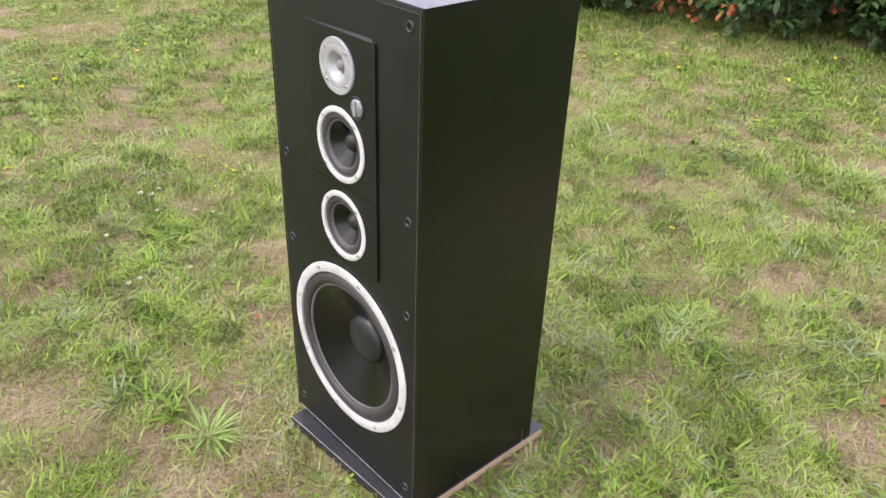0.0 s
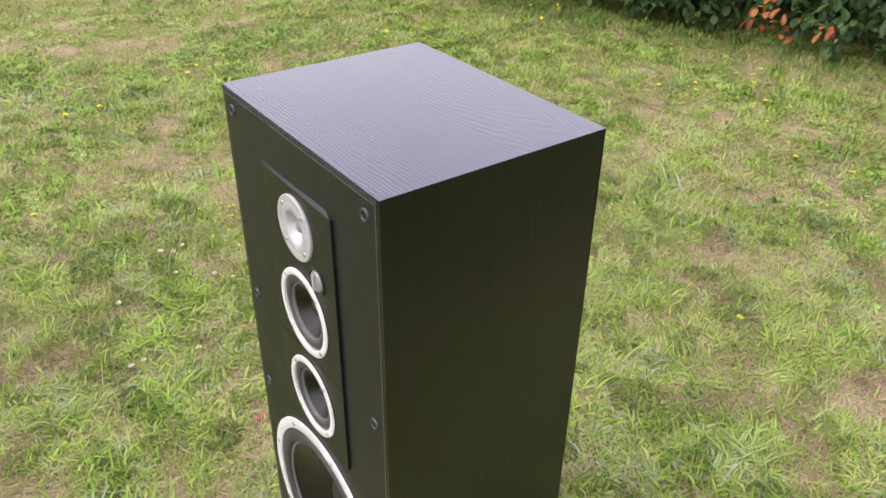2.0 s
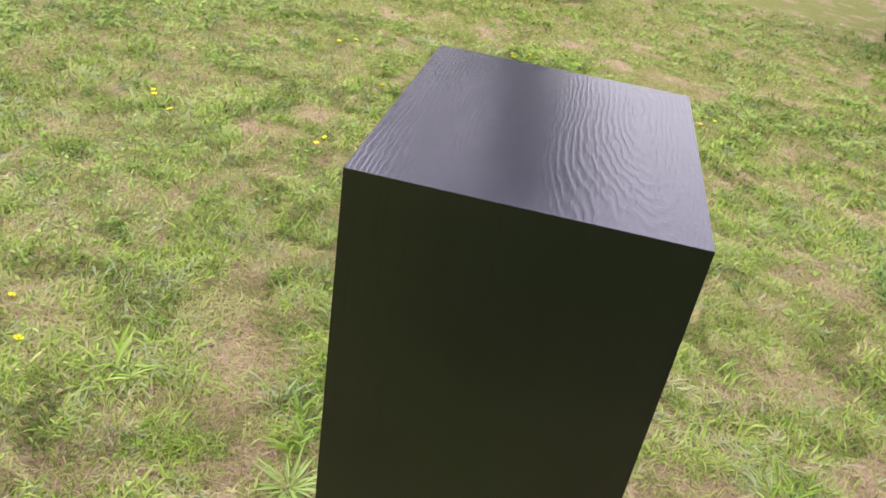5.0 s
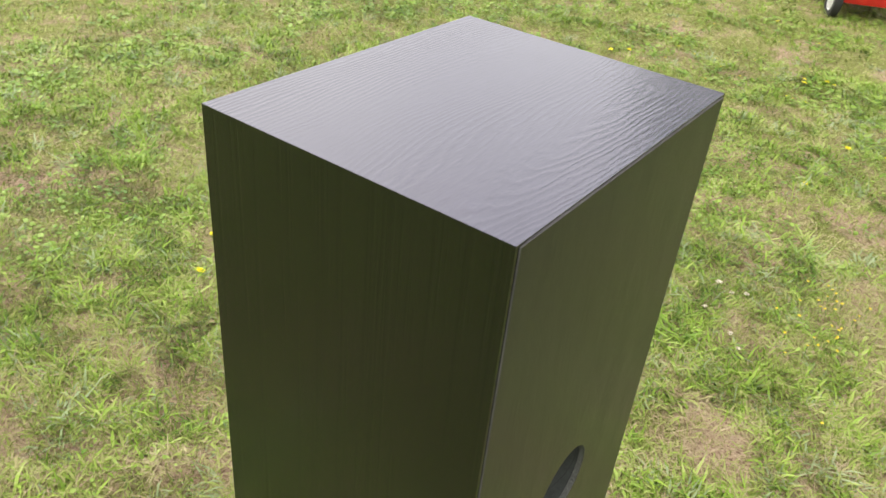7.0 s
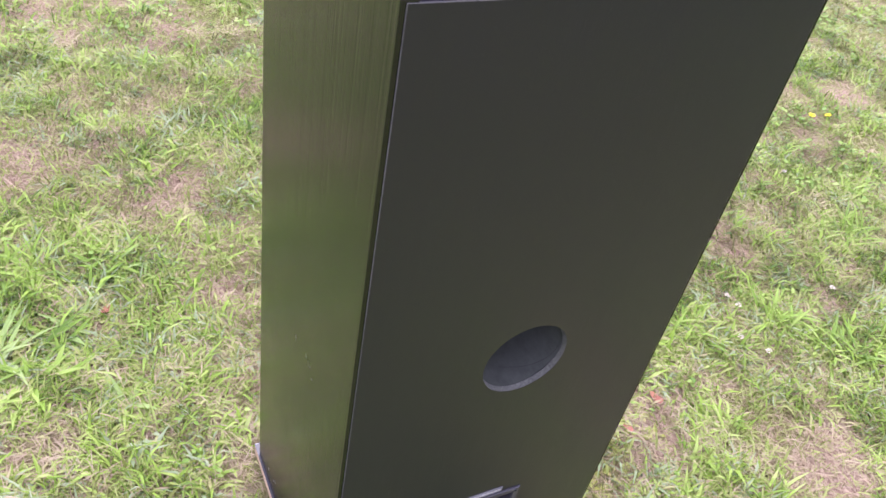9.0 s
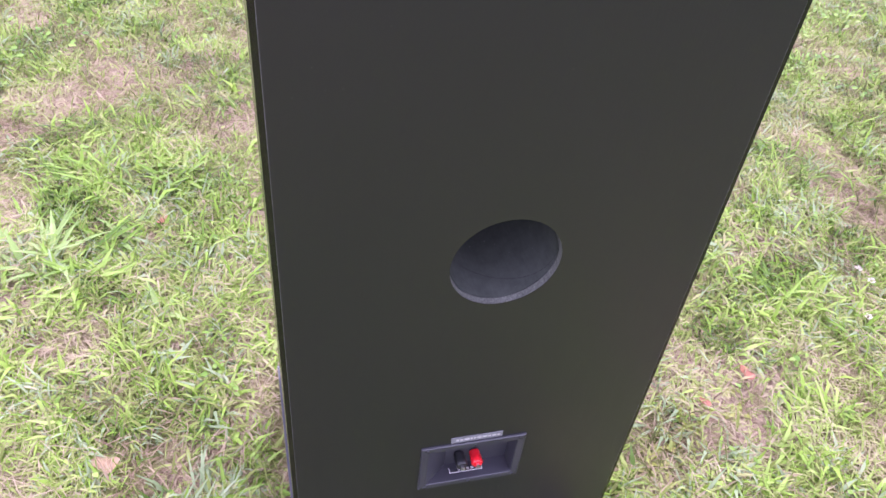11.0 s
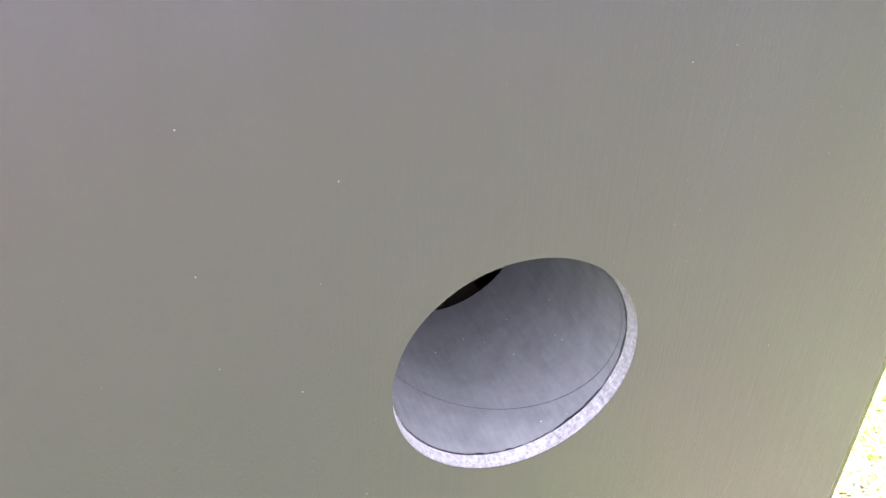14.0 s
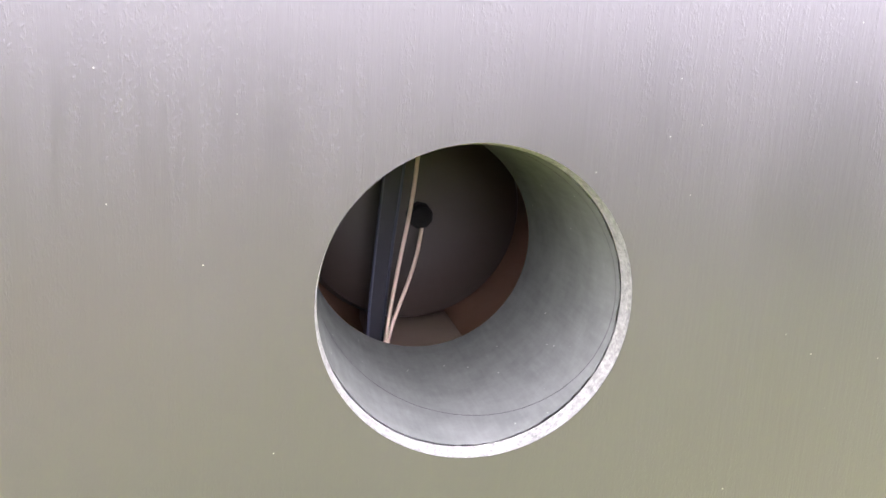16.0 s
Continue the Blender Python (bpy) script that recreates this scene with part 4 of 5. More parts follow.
def spots(x, y, places, edge):
    """1 in the heart of the nearest place, falling to 0 past its ragged rim."""
    out = np.zeros(len(x))
    wob = 0.55 * field(x + 11, y + 5, 16.0, 31) + 0.3 * field(x + 2, y + 9, 40.0, 32)
    for px, py, r in places:
        out = np.maximum(out, np.clip((1.0 + edge - np.hypot(x - px, y - py) / r - wob) / edge, 0, 1))
    return out


def bareness(x, y):
    b = 0.12 * field(x + 20, y + 20, 1.7, 1) + 0.4 * field(x + 20, y + 20, 6.0, 2) + 0.48 * field(x + 20, y + 20, 15.0, 3)
    b = np.clip((b - 0.54) * 4.2, 0, 0.9) * np.clip(1.2 - 0.12 * np.hypot(x, y), 0.4, 1)
    # grass left off the soil strip added for the back board's reflection
    strip_d = np.hypot((x + 0.33 * (y - 1.6) - 0.64) * 2.5, (y - 2.0) * 0.62)
    b = np.maximum(b, np.clip((1.0 - strip_d) * 3, 0, 0.96))
    foot = np.abs(y - 3.62 - 0.345 * x + 0.12 * field(x + 5, y + 5, 4.0, 41))
    b = np.maximum(b, np.clip(1.5 - foot / 0.16, 0, 0.85) * (x < 0.8))
    return np.clip(np.maximum(b, 0.97 * spots(x, y, BARE, 0.7)) - 0.9 * spots(x, y, LUSH, 0.5), 0, 0.97)


def greenness(x, y):
    """Where the lawn closes into green clumps: 0 to 1."""
    g = 0.14 * field(x + 7, y + 13, 2.4, 5) + 0.46 * field(x + 3, y + 8, 7.0, 6) + 0.4 * field(x + 1, y + 2, 17.0, 8)
    g = np.clip((g - 0.385) * 4.8, 0.06, 1) + 0.8 * spots(x, y, LUSH, 0.6)
    return np.clip(g, 0, 1) * (1 - bareness(x, y))


def lawn_height(x, y):
    return np.array([ground_height(a, b) for a, b in zip(x, y)])


def scatter(n, x0, x1, y0, y1):
    x, y = rng.uniform(x0, x1, n), rng.uniform(y0, y1, n)
    clear = ~((x > -0.172) & (x < 0.197) & (y > -0.192) & (y < 0.197))
    clear &= (y < 4.45 + 0.47 * x)
    return x[clear], y[clear]


def mesh_object(name, verts, faces4, faces3, mat, label, category):
    me = bpy.data.meshes.new(name)
    nf4, nf3 = len(faces4), len(faces3)
    me.vertices.add(len(verts))
    me.vertices.foreach_set("co", verts.astype(np.float32).ravel())
    loops = np.concatenate([faces4.ravel(), faces3.ravel()]).astype(np.int32)
    me.loops.add(len(loops))
    me.loops.foreach_set("vertex_index", loops)
    me.polygons.add(nf4 + nf3)
    starts = np.concatenate([np.arange(nf4) * 4, nf4 * 4 + np.arange(nf3) * 3]).astype(np.int32)
    me.polygons.foreach_set("loop_start", starts)
    me.update(calc_edges=True)
    me.validate()
    me.materials.append(mat)
    ob = new(name, me)
    tagged(ob, label, category, kind="stuff")
    return ob


def blades(root, heading, length, width, lift, droop):
    """Tapered two-segment blades: root (n,3), heading in radians, lift = start slope, droop = bend."""
    n = len(heading)
    d = np.stack([np.cos(heading), np.sin(heading), np.zeros(n)], 1)
    s = np.stack([-np.sin(heading), np.cos(heading), np.zeros(n)], 1) * (width / 2)[:, None]
    a1, a2 = lift, lift - droop
    up = np.array([0, 0, 1.0])
    p1 = root + (d * np.cos(a1)[:, None] + up * np.sin(a1)[:, None]) * (length * 0.5)[:, None]
    p2 = p1 + (d * np.cos(a2)[:, None] + up * np.sin(a2)[:, None]) * (length * 0.5)[:, None]
    p2[:, 2] = np.maximum(p2[:, 2], root[:, 2] + 0.001)
    v = np.stack([root - s * 0.7, root + s * 0.7, p1 - s, p1 + s, p2], 1).reshape(-1, 3)
    o = np.arange(n)[:, None] * 5
    return v, np.concatenate([o + [0, 1, 3, 2]]), np.concatenate([o + [2, 3, 4]])


def gather(parts_list):
    vs, q, t, off = [], [], [], 0
    for v, a, b in parts_list:
        vs.append(v)
        q.append(a + off)
        t.append(b + off)
        off += len(v)
    return np.concatenate(vs), np.concatenate(q), np.concatenate(t)


def clumps(n, area, per, lo, hi, wid, lift, spread=0.02, comb=0.0, floor=0.06):
    """Separate clumps: blades from one crown, either all round or combed to one side by the mower."""
    x, y = scatter(n, *area)
    keep = rng.random(len(x)) < np.maximum(greenness(x, y), floor * (1 - bareness(x, y)))
    x, y = x[keep], y[keep]
    size = np.exp(rng.normal(0, 0.3, len(x)))
    k = np.maximum(4, (per * size * rng.uniform(0.6, 1.3, len(x))).astype(int))
    lean = rng.uniform(0, 2 * np.pi, len(x))
    idx = np.repeat(np.arange(len(x)), k)
    m = len(idx)
    h = np.where(rng.random(m) < comb, lean[idx] + rng.normal(0, 0.45, m), rng.uniform(0, 2 * np.pi, m))
    off, way = spread * np.sqrt(rng.random(m)) * size[idx], rng.uniform(0, 2 * np.pi, m)
    bx, by = x[idx] + off * np.cos(way), y[idx] + off * np.sin(way)
    ok = ~((bx > -0.168) & (bx < 0.195) & (by > -0.189) & (by < 0.194))
    idx, bx, by, h = idx[ok], bx[ok], by[ok], h[ok]
    m = len(idx)
    z = lawn_height(x, y)[idx] - 0.002
    ln = rng.uniform(lo, hi, m) * size[idx] ** 0.6
    return blades(np.stack([bx, by, z], 1), h, ln, rng.uniform(0.65, 1.25, m) * wid, rng.uniform(*lift, m), rng.uniform(0.1, 1.1, m))


def mat(n, area, wid, lo, hi, lift, thin=0.58, lay=0.012):
    """Single short blades and cut pieces, lying almost flat and every way; thin below 0: thickest on bare places."""
    x, y = scatter(n, *area)
    b = bareness(x, y)
    keep = rng.random(len(x)) < (1 - thin * b if thin >= 0 else 0.12 - thin * b)
    x, y = x[keep], y[keep]
    m = len(x)
    z = lawn_height(x, y) + rng.uniform(0.0, lay, m)
    return blades(np.stack([x, y, z], 1), rng.uniform(0, 2 * np.pi, m), rng.uniform(lo, hi, m), rng.uniform(0.5, 1.2, m) * wid, rng.uniform(*lift, m), rng.uniform(0.0, 0.9, m))


NEAR = (-1.7, 1.0, -1.6, 1.7)
MID = (-3.4, 1.0, -2.8, 3.4)
FAR = (-5.6, 1.2, -4.2, 4.6)
v, q, t = gather([
    mat(150000, NEAR, 0.0015, 0.012, 0.034, (0.05, 1.1)),
    mat(180000, MID, 0.0022, 0.014, 0.036, (0.05, 1.1)),
    mat(170000, FAR, 0.0042, 0.02, 0.042, (0.05, 1.1)),
    mat(16000, (0.95, 5.2, -4.6, -0.2), 0.009, 0.03, 0.06, (0.0, 0.9)),
])
mesh_object("mown_grass", v, q, t, M_MAT, "short dull olive mown grass, thin and patchy", "grass")
v, q, t = gather([
    clumps(5200, NEAR, 19, 0.018, 0.042, 0.0022, (0.3, 1.25), 0.022, 0.3),
    clumps(3000, NEAR, 14, 0.025, 0.056, 0.0032, (0.1, 0.85), 0.014, 0.45),
    clumps(900, NEAR, 8, 0.03, 0.066, 0.0062, (0.05, 0.7), 0.02, 0.4, 0.0),
    clumps(9000, MID, 15, 0.02, 0.044, 0.0034, (0.3, 1.25), 0.026, 0.3),
    clumps(5000, MID, 12, 0.028, 0.06, 0.0046, (0.1, 0.9), 0.018, 0.45),
    clumps(12000, FAR, 12, 0.026, 0.052, 0.006, (0.2, 1.2), 0.036, 0.3),
    clumps(5000, (0.95, 5.2, -4.6, -0.2), 14, 0.04, 0.075, 0.0095, (0.1, 1.1), 0.05, 0.3, 0.3),
])
mesh_object("grass", v, q, t, M_GRASS, "bright green lawn grass in separate short clumps", "grass")
v, q, t = gather([
    clumps(2200, NEAR, 17, 0.022, 0.052, 0.0032, (0.1, 0.9), 0.018, 0.5, 0.3),
    clumps(2800, MID, 16, 0.022, 0.055, 0.0046, (0.1, 0.9), 0.022, 0.5, 0.2),
    clumps(900, FAR, 14, 0.03, 0.055, 0.0062, (0.1, 0.9), 0.03, 0.4, 0.2),
])
mesh_object("grey_green_grass", v, q, t, M_PALE, "pale grey-green grass tufts among the lawn", "grass")
v, q, t = gather([
    clumps(260, NEAR, 20, 0.026, 0.06, 0.0044, (0.15, 1.0), 0.02, 0.3, 0.0),
    clumps(500, MID, 18, 0.026, 0.06, 0.0052, (0.15, 1.0), 0.024, 0.3, 0.0),
    clumps(500, FAR, 16, 0.03, 0.06, 0.0068, (0.15, 1.0), 0.03, 0.3, 0.0),
])
mesh_object("deep_grass", v, q, t, M_TUFT, "deeper green coarse grass tufts among the lawn", "grass")


def hedge_fringe(n):
    """Taller uncut grass along the hedge's foot."""
    x = rng.uniform(-5.2, 0.7, n)
    y = 3.6 + 0.345 * x + rng.normal(0, 0.14, n)
    idx = np.repeat(np.arange(n), 9)
    m = len(idx)
    root = np.stack([x[idx] + rng.normal(0, 0.03, m), y[idx] + rng.normal(0, 0.03, m), lawn_height(x, y)[idx] - 0.003], 1)
    return blades(root, rng.uniform(0, 2 * np.pi, m), rng.uniform(0.03, 0.085, m), rng.uniform(0.004, 0.008, m), rng.uniform(0.5, 1.35, m), rng.uniform(0.2, 1.2, m))


# second batch is unseen: dark grass added to darken the side panel's reflection
v, q, t = gather([hedge_fringe(520), clumps(6500, (1.05, 5.2, -0.3, 5.2), 14, 0.06, 0.12, 0.01, (0.5, 1.3), 0.05, 0.2, 0.9)])
mesh_object("uncut_grass", v, q, t, M_DARKWEED, "taller dark green uncut grass along the hedge, and added out of view beside the loudspeaker", "grass")


v, q, t = gather([mat(90000, NEAR, 0.0013, 0.008, 0.03, (-0.1, 0.4), -0.9, 0.005), mat(110000, MID, 0.0019, 0.01, 0.034, (-0.1, 0.4), -0.9, 0.005), mat(40000, FAR, 0.0036, 0.014, 0.04, (-0.1, 0.4), -0.9, 0.006),
                  mat(70000, NEAR, 0.0012, 0.01, 0.055, (-0.1, 0.5), 0.0, 0.014), mat(50000, MID, 0.0018, 0.014, 0.055, (-0.1, 0.5), 0.0, 0.014), mat(24000, FAR, 0.0032, 0.02, 0.055, (-0.1, 0.4), 0.1, 0.012)])
mesh_object("dry_thatch", v, q, t, M_STRAW, "dry straw-coloured thatch lying between the grass", "thatch")


def weed_leaves(n, area, size, clear_of=0.0):
    """Low weeds: whorls of small rounded leaves."""
    x, y = scatter(n, *area)
    far_off = np.hypot(x + 0.2, y) > clear_of
    x, y = x[far_off], y[far_off]
    keep = (rng.random(len(x)) < np.clip((0.45 * field(x + 9, y + 31, 2.2, 21) + 0.55 * field(x + 3, y + 17, 6.5, 22)) * 4.0 - 1.7, 0.02, 1)) & (rng.random(len(x)) < 1.1 - bareness(x, y))
    x, y = x[keep], y[keep]
    idx = np.repeat(np.arange(len(x)), 6)
    m = len(idx)
    z = lawn_height(x, y)[idx] + rng.uniform(0.006, 0.026, m)
    h = rng.uniform(0, 2 * np.pi, m)
    off = rng.uniform(0.003, 0.018, m)
    c = np.stack([x[idx] + off * np.cos(h), y[idx] + off * np.sin(h), z], 1)
    d = np.stack([np.cos(h), np.sin(h), rng.uniform(-0.3, 0.55, m)], 1)
    s = np.stack([-np.sin(h), np.cos(h), rng.uniform(-0.3, 0.3, m)], 1)
    L = (rng.uniform(0.6, 1.3, m) * size)[:, None]
    Wd = L * rng.uniform(0.2, 0.36, m)[:, None]
    pts = np.stack([c, c + d * L * 0.35 + s * Wd, c + d * L * 0.75 + s * Wd * 0.8, c + d * L, c + d * L * 0.75 - s * Wd * 0.8, c + d * L * 0.35 - s * Wd], 1)
    pts[:, :, 2] -= np.array([0, 0.001, 0.002, 0.005, 0.002, 0.001])
    o = np.arange(m)[:, None] * 6
    return pts.reshape(-1, 3), np.concatenate([o + [0, 1, 2, 5], o + [5, 2, 3, 4]]), np.zeros((0, 3), int)


v, q, t = gather([weed_leaves(900, NEAR, 0.011), weed_leaves(12000, MID, 0.015, 1.3), weed_leaves(15000, FAR, 0.024, 2.4)])
mesh_object("lawn_weeds", v, q, t, M_WEED, "low broad-leaved weeds and clover in the lawn", "weeds")


# ---- single plants in the lawn ----
def long_leaf(bm, root, heading, length, width, lift, droop, seg=5):
    rows = []
    p = Vector(root)
    step = length / seg
    for k in range(seg + 1):
        u = k / seg
        w = width * 0.5 * (0.45 + 1.1 * u if u < 0.5 else 2.0 * (1 - u) + 0.02)
        side = Vector((-math.sin(heading), math.cos(heading), 0)) * w
        rows.append((bm.verts.new(p - side), bm.verts.new(p - Vector((0, 0, w * 0.35))), bm.verts.new(p + side)))
        a = lift - droop * u
        p = p + Vector((math.cos(heading) * math.cos(a), math.sin(heading) * math.cos(a), math.sin(a))) * step
        p.z = max(p.z, root[2] + 0.002)
    for a, b in zip(rows, rows[1:]):
        bm.faces.new((a[0], a[1], b[1], b[0]))
        bm.faces.new((a[1], a[2], b[2], b[1]))


def plant(name, label, category, x, y, n, lo, hi, width, spread, lift, droop, mat, seed, group=""):
    r = random.Random(seed)
    bm = bmesh.new()
    for _ in range(n):
        a = r.uniform(0, 2 * math.pi)
        d = spread * math.sqrt(r.random())
        b = r.uniform(0, 2 * math.pi)
        long_leaf(bm, (d * math.cos(b), d * math.sin(b), -0.002), a, r.uniform(lo, hi), width * r.uniform(0.7, 1.2), r.uniform(*lift), r.uniform(*droop))
    ob = part(name, bm, mat, None)
    ob.location = (x, y, ground_height(x, y))
    tagged(ob, label, category, group)
    return ob


rosette = new("rosette_weed")
rosette.location = (-0.25, -0.335, ground_height(-0.25, -0.335))
tagged(rosette, "pale green flat rosette weed with long narrow leaves", "weed")
rr = random.Random(1)
for _ in range(64):
    bm = bmesh.new()
    a, d = rr.uniform(0, 2 * math.pi), rr.uniform(0, 0.012)
    long_leaf(bm, (d * math.cos(a), d * math.sin(a), 0.0), a + rr.uniform(-0.3, 0.3), rr.uniform(0.04, 0.105), 0.0075 * rr.uniform(0.7, 1.2), rr.uniform(0.05, 0.8), rr.uniform(0.2, 1.0), 6)
    part("leaf", bm, M_ROSETTE, rosette)
TUFTS = [(-0.385, -0.36, 44, 0.11), (0.06, 1.95, 70, 0.13), (0.185, 0.745, 90, 0.1), (-1.03, -0.02, 46, 0.12), (-0.57, 0.667, 46, 0.11), (-1.35, -0.325, 50, 0.13), (-0.72, -0.19, 40, 0.1), (0.5, -0.7, 50, 0.11),
         (0.31, -0.67, 40, 0.1), (-0.43, -0.81, 44, 0.12), (-0.56, -0.38, 36, 0.1), (0.4, 0.93, 44, 0.09), (-0.79, 1.04, 40, 0.11), (-0.5, 0.89, 40, 0.11), (-1.52, 0.52, 50, 0.13), (-0.95, -0.15, 36, 0.09), (-1.65, 0.13, 36, 0.11),
         (-0.21, -1.33, 40, 0.11), (-2.68, 0.41, 40, 0.14), (-0.42, -0.36, 36, 0.09), (0.25, 0.01, 26, 0.08)]
for i, (x, y, n, ln) in enumerate(TUFTS):
    plant("grass_tuft", "coarse bright green grass tuft taller than the lawn", "grass tuft", x, y, n, ln * 0.5, ln, 0.0055 if i % 3 else 0.0085, ln * 0.45, (0.15, 1.0), (0.3, 1.3), M_ROSETTE if i in (1, 2, 8, 16) else M_TUFT, 40 + i, "grass tufts in the lawn")


for i, (x, y) in enumerate([(-0.47, -0.02), (-0.39, 0.01), (-0.345, 0.075)]):
    plant("yellowish_weed", "low yellow-green weed with small rounded leaves", "weed", x, y, 34, 0.014, 0.026, 0.011, 0.045, (0.2, 1.0), (0.2, 0.9), M_YELLOWWEED, 240 + i, "yellow-green weeds behind the loudspeaker")


def feathery_weed(x, y, n, rx, ry, height, seed):
    """Low spreading weed: many upright shoots, each a whorl of narrow divided leaves."""
    r = random.Random(seed)
    root = new("weed_clump")
    root.location = (x, y, ground_height(x, y))
    root.rotation_euler = (0, 0, radians(135))
    tagged(root, "spreading dark grey-green feathery weed clump in the lawn", "weed")
    for _ in range(n):
        bm = bmesh.new()
        a, d = r.uniform(0, 2 * math.pi), math.sqrt(r.random())
        cx, cy = rx * d * math.cos(a), ry * d * math.sin(a)
        top = height * (1.05 - 0.6 * d * d) * r.uniform(0.6, 1.0)
        levels = sorted(top * r.uniform(0.2, 1.0) for _ in range(15))
        stalk = [(bm.verts.new((cx - 0.0012, cy, z)), bm.verts.new((cx + 0.0012, cy, z))) for z in [-0.003] + levels]
        for low, high in zip(stalk, stalk[1:]):
            bm.faces.new((low[0], low[1], high[1], high[0]))
        for z, knot in zip(levels, stalk[1:]):
            long_leaf(bm, (cx, cy, z), r.uniform(0, 2 * math.pi), r.uniform(0.03, 0.065), r.uniform(0.006, 0.01), r.uniform(0.0, 0.8), r.uniform(0.2, 1.0), 3)
            bm.verts.ensure_lookup_table()
            bm.faces.new((knot[0], knot[1], bm.verts[-11]))
        part("shoot", bm, M_FEATHER, root)


feathery_weed(-1.72, 1.43, 150, 0.44, 0.24, 0.085, 7)
for i, (x, y, n, ln) in enumerate([(0.5, -0.4, 34, 0.1), (0.62, -0.5, 30, 0.09), (0.48, -0.48, 36, 0.12), (0.56, -0.47, 30, 0.12), (0.33, -0.69, 34, 0.11), (0.42, -0.52, 26, 0.085), (0.66, -0.36, 26, 0.08), (0.38, -0.34, 24, 0.075), (0.55, -0.62, 26, 0.085)]):
    plant("flat_grass_tuft", "pale green flat spreading grass tuft with broad blades", "grass tuft", x, y, n, ln * 0.5, ln, 0.0105, 0.03, (0.05, 0.7), (0.1, 0.9), M_ROSETTE if i % 2 else M_TUFT, 140 + i, "flat tufts beside the loudspeaker")


def flower_mesh():
    """A small open yellow flower on a short stem."""
    r = random.Random(2)
    bm = bmesh.new()
    for k in range(14):
        a = 2 * math.pi * k / 14 + r.uniform(-0.1, 0.1)
        long_leaf(bm, (0.002 * math.cos(a), 0.002 * math.sin(a), 0.02), a, r.uniform(0.010, 0.013), 0.0062, r.uniform(0.15, 0.5), 0.3, 2)
    for k in range(8):
        a = 2 * math.pi * k / 8
        long_leaf(bm, (0.0, 0.0, 0.0215), a, 0.007, 0.005, 0.9, 0.4, 2)
    return bm


flower = new("yellow_flower")
flower.location = (-2.72, 0.5, 0)
tagged(flower, "small open yellow lawn flower on a thin stem", "flower", "yellow flowers in the lawn")
part("petals", flower_mesh(), M_PETAL, flower)
part("stem", tube_mesh([(0, 0, -0.005), (0.002, 0.001, 0.01), (0, 0, 0.021)], 0.0012, 6), M_STEM, flower)
FLOWERS = [(-0.64, 2.15), (-0.14, 1.14), (-0.63, 2.81), (-2.58, 0.17), (-0.45, 2.21), (-2.84, 1.99), (-1.36, 2.46), (-1.76, -0.26), (-2.88, 1.76), (-2.52, 2.57),
           (-2.15, -0.01), (-2.57, 0.03), (-1.78, -0.8), (-2.77, 0.81), (-2.82, 0.68), (-1.3, 2.39), (-1.25, 2.51), (-1.24, 2.71), (-0.7, 3.29), (-0.65, 3.34), (-1.44, 2.3), (-2.75, 0.61), (-2.95, -0.23),
           (-2.76, 1.93), (-2.59, 1.82), (-0.91, 2.36), (-1.04, 2.54), (-3.25, -0.32)]
FLOWERS += [(-3.18, -0.3), (-3.26, -0.19), (-3.2, -0.91), (-2.43, -0.77), (-2.23, -0.61), (-2.81, 1.72), (-2.89, -1.12), (-2.95, -1.06), (-2.96, -0.31), (-0.56, -1.15), (-0.43, -1.04),
            (-4.12, -0.7), (-3.3, -0.23), (-3.86, -0.41), (-1.82, -1.49), (-1.72, -1.37), (-1.87, -1.52), (-1.71, -0.81)]
fr = random.Random(9)
for x, y in FLOWERS:
    s = fr.uniform(0.75, 1.05)
    c = copy_thing(flower, pose(x, y, ground_height(x, y), fr.uniform(-14, 14), fr.uniform(-14, 14), fr.uniform(0, 360)))
    c.scale = (s, s, s)

small = new("small_yellow_flower")
small.location = (-1.42, 0.22, 0)
tagged(small, "tiny yellow flower head in a loose drift", "flower", "drift of tiny yellow flowers")
bm = bmesh.new()
for k in range(6):
    long_leaf(bm, (0, 0, 0.03), 2 * math.pi * k / 6, 0.0048, 0.004, 0.4, 0.2, 2)
part("petals", bm, M_PETAL_SMALL, small)
part("stem", tube_mesh([(0, 0, -0.005), (0.001, 0.001, 0.03)], 0.0008, 5), M_STEM, small)
for k in range(30):
    x, y = -1.38 + fr.gauss(0, 0.1), 0.26 + fr.gauss(0, 0.04)
    copy_thing(small, pose(x, y, ground_height(x, y), fr.uniform(-20, 20), fr.uniform(-20, 20), fr.uniform(0, 360)))

for x, y in [(-0.95, 0.36), (0.29, 0.43)]:
    copy_thing(small, pose(x, y, ground_height(x, y), 12, -10, 40))
for k in range(90):
    x = fr.uniform(-3.6, -1.7)
    y = 3.35 + 0.345 * x - abs(fr.gauss(0, 0.55)) - 0.1
    copy_thing(small, pose(x, y, ground_height(x, y), fr.uniform(-20, 20), fr.uniform(-20, 20), fr.uniform(0, 360)))
for k in range(30):
    x, y = fr.gauss(-3.4, 0.3), fr.gauss(-0.7, 0.35)
    copy_thing(small, pose(x, y, ground_height(x, y), fr.uniform(-20, 20), fr.uniform(-20, 20), fr.uniform(0, 360)))

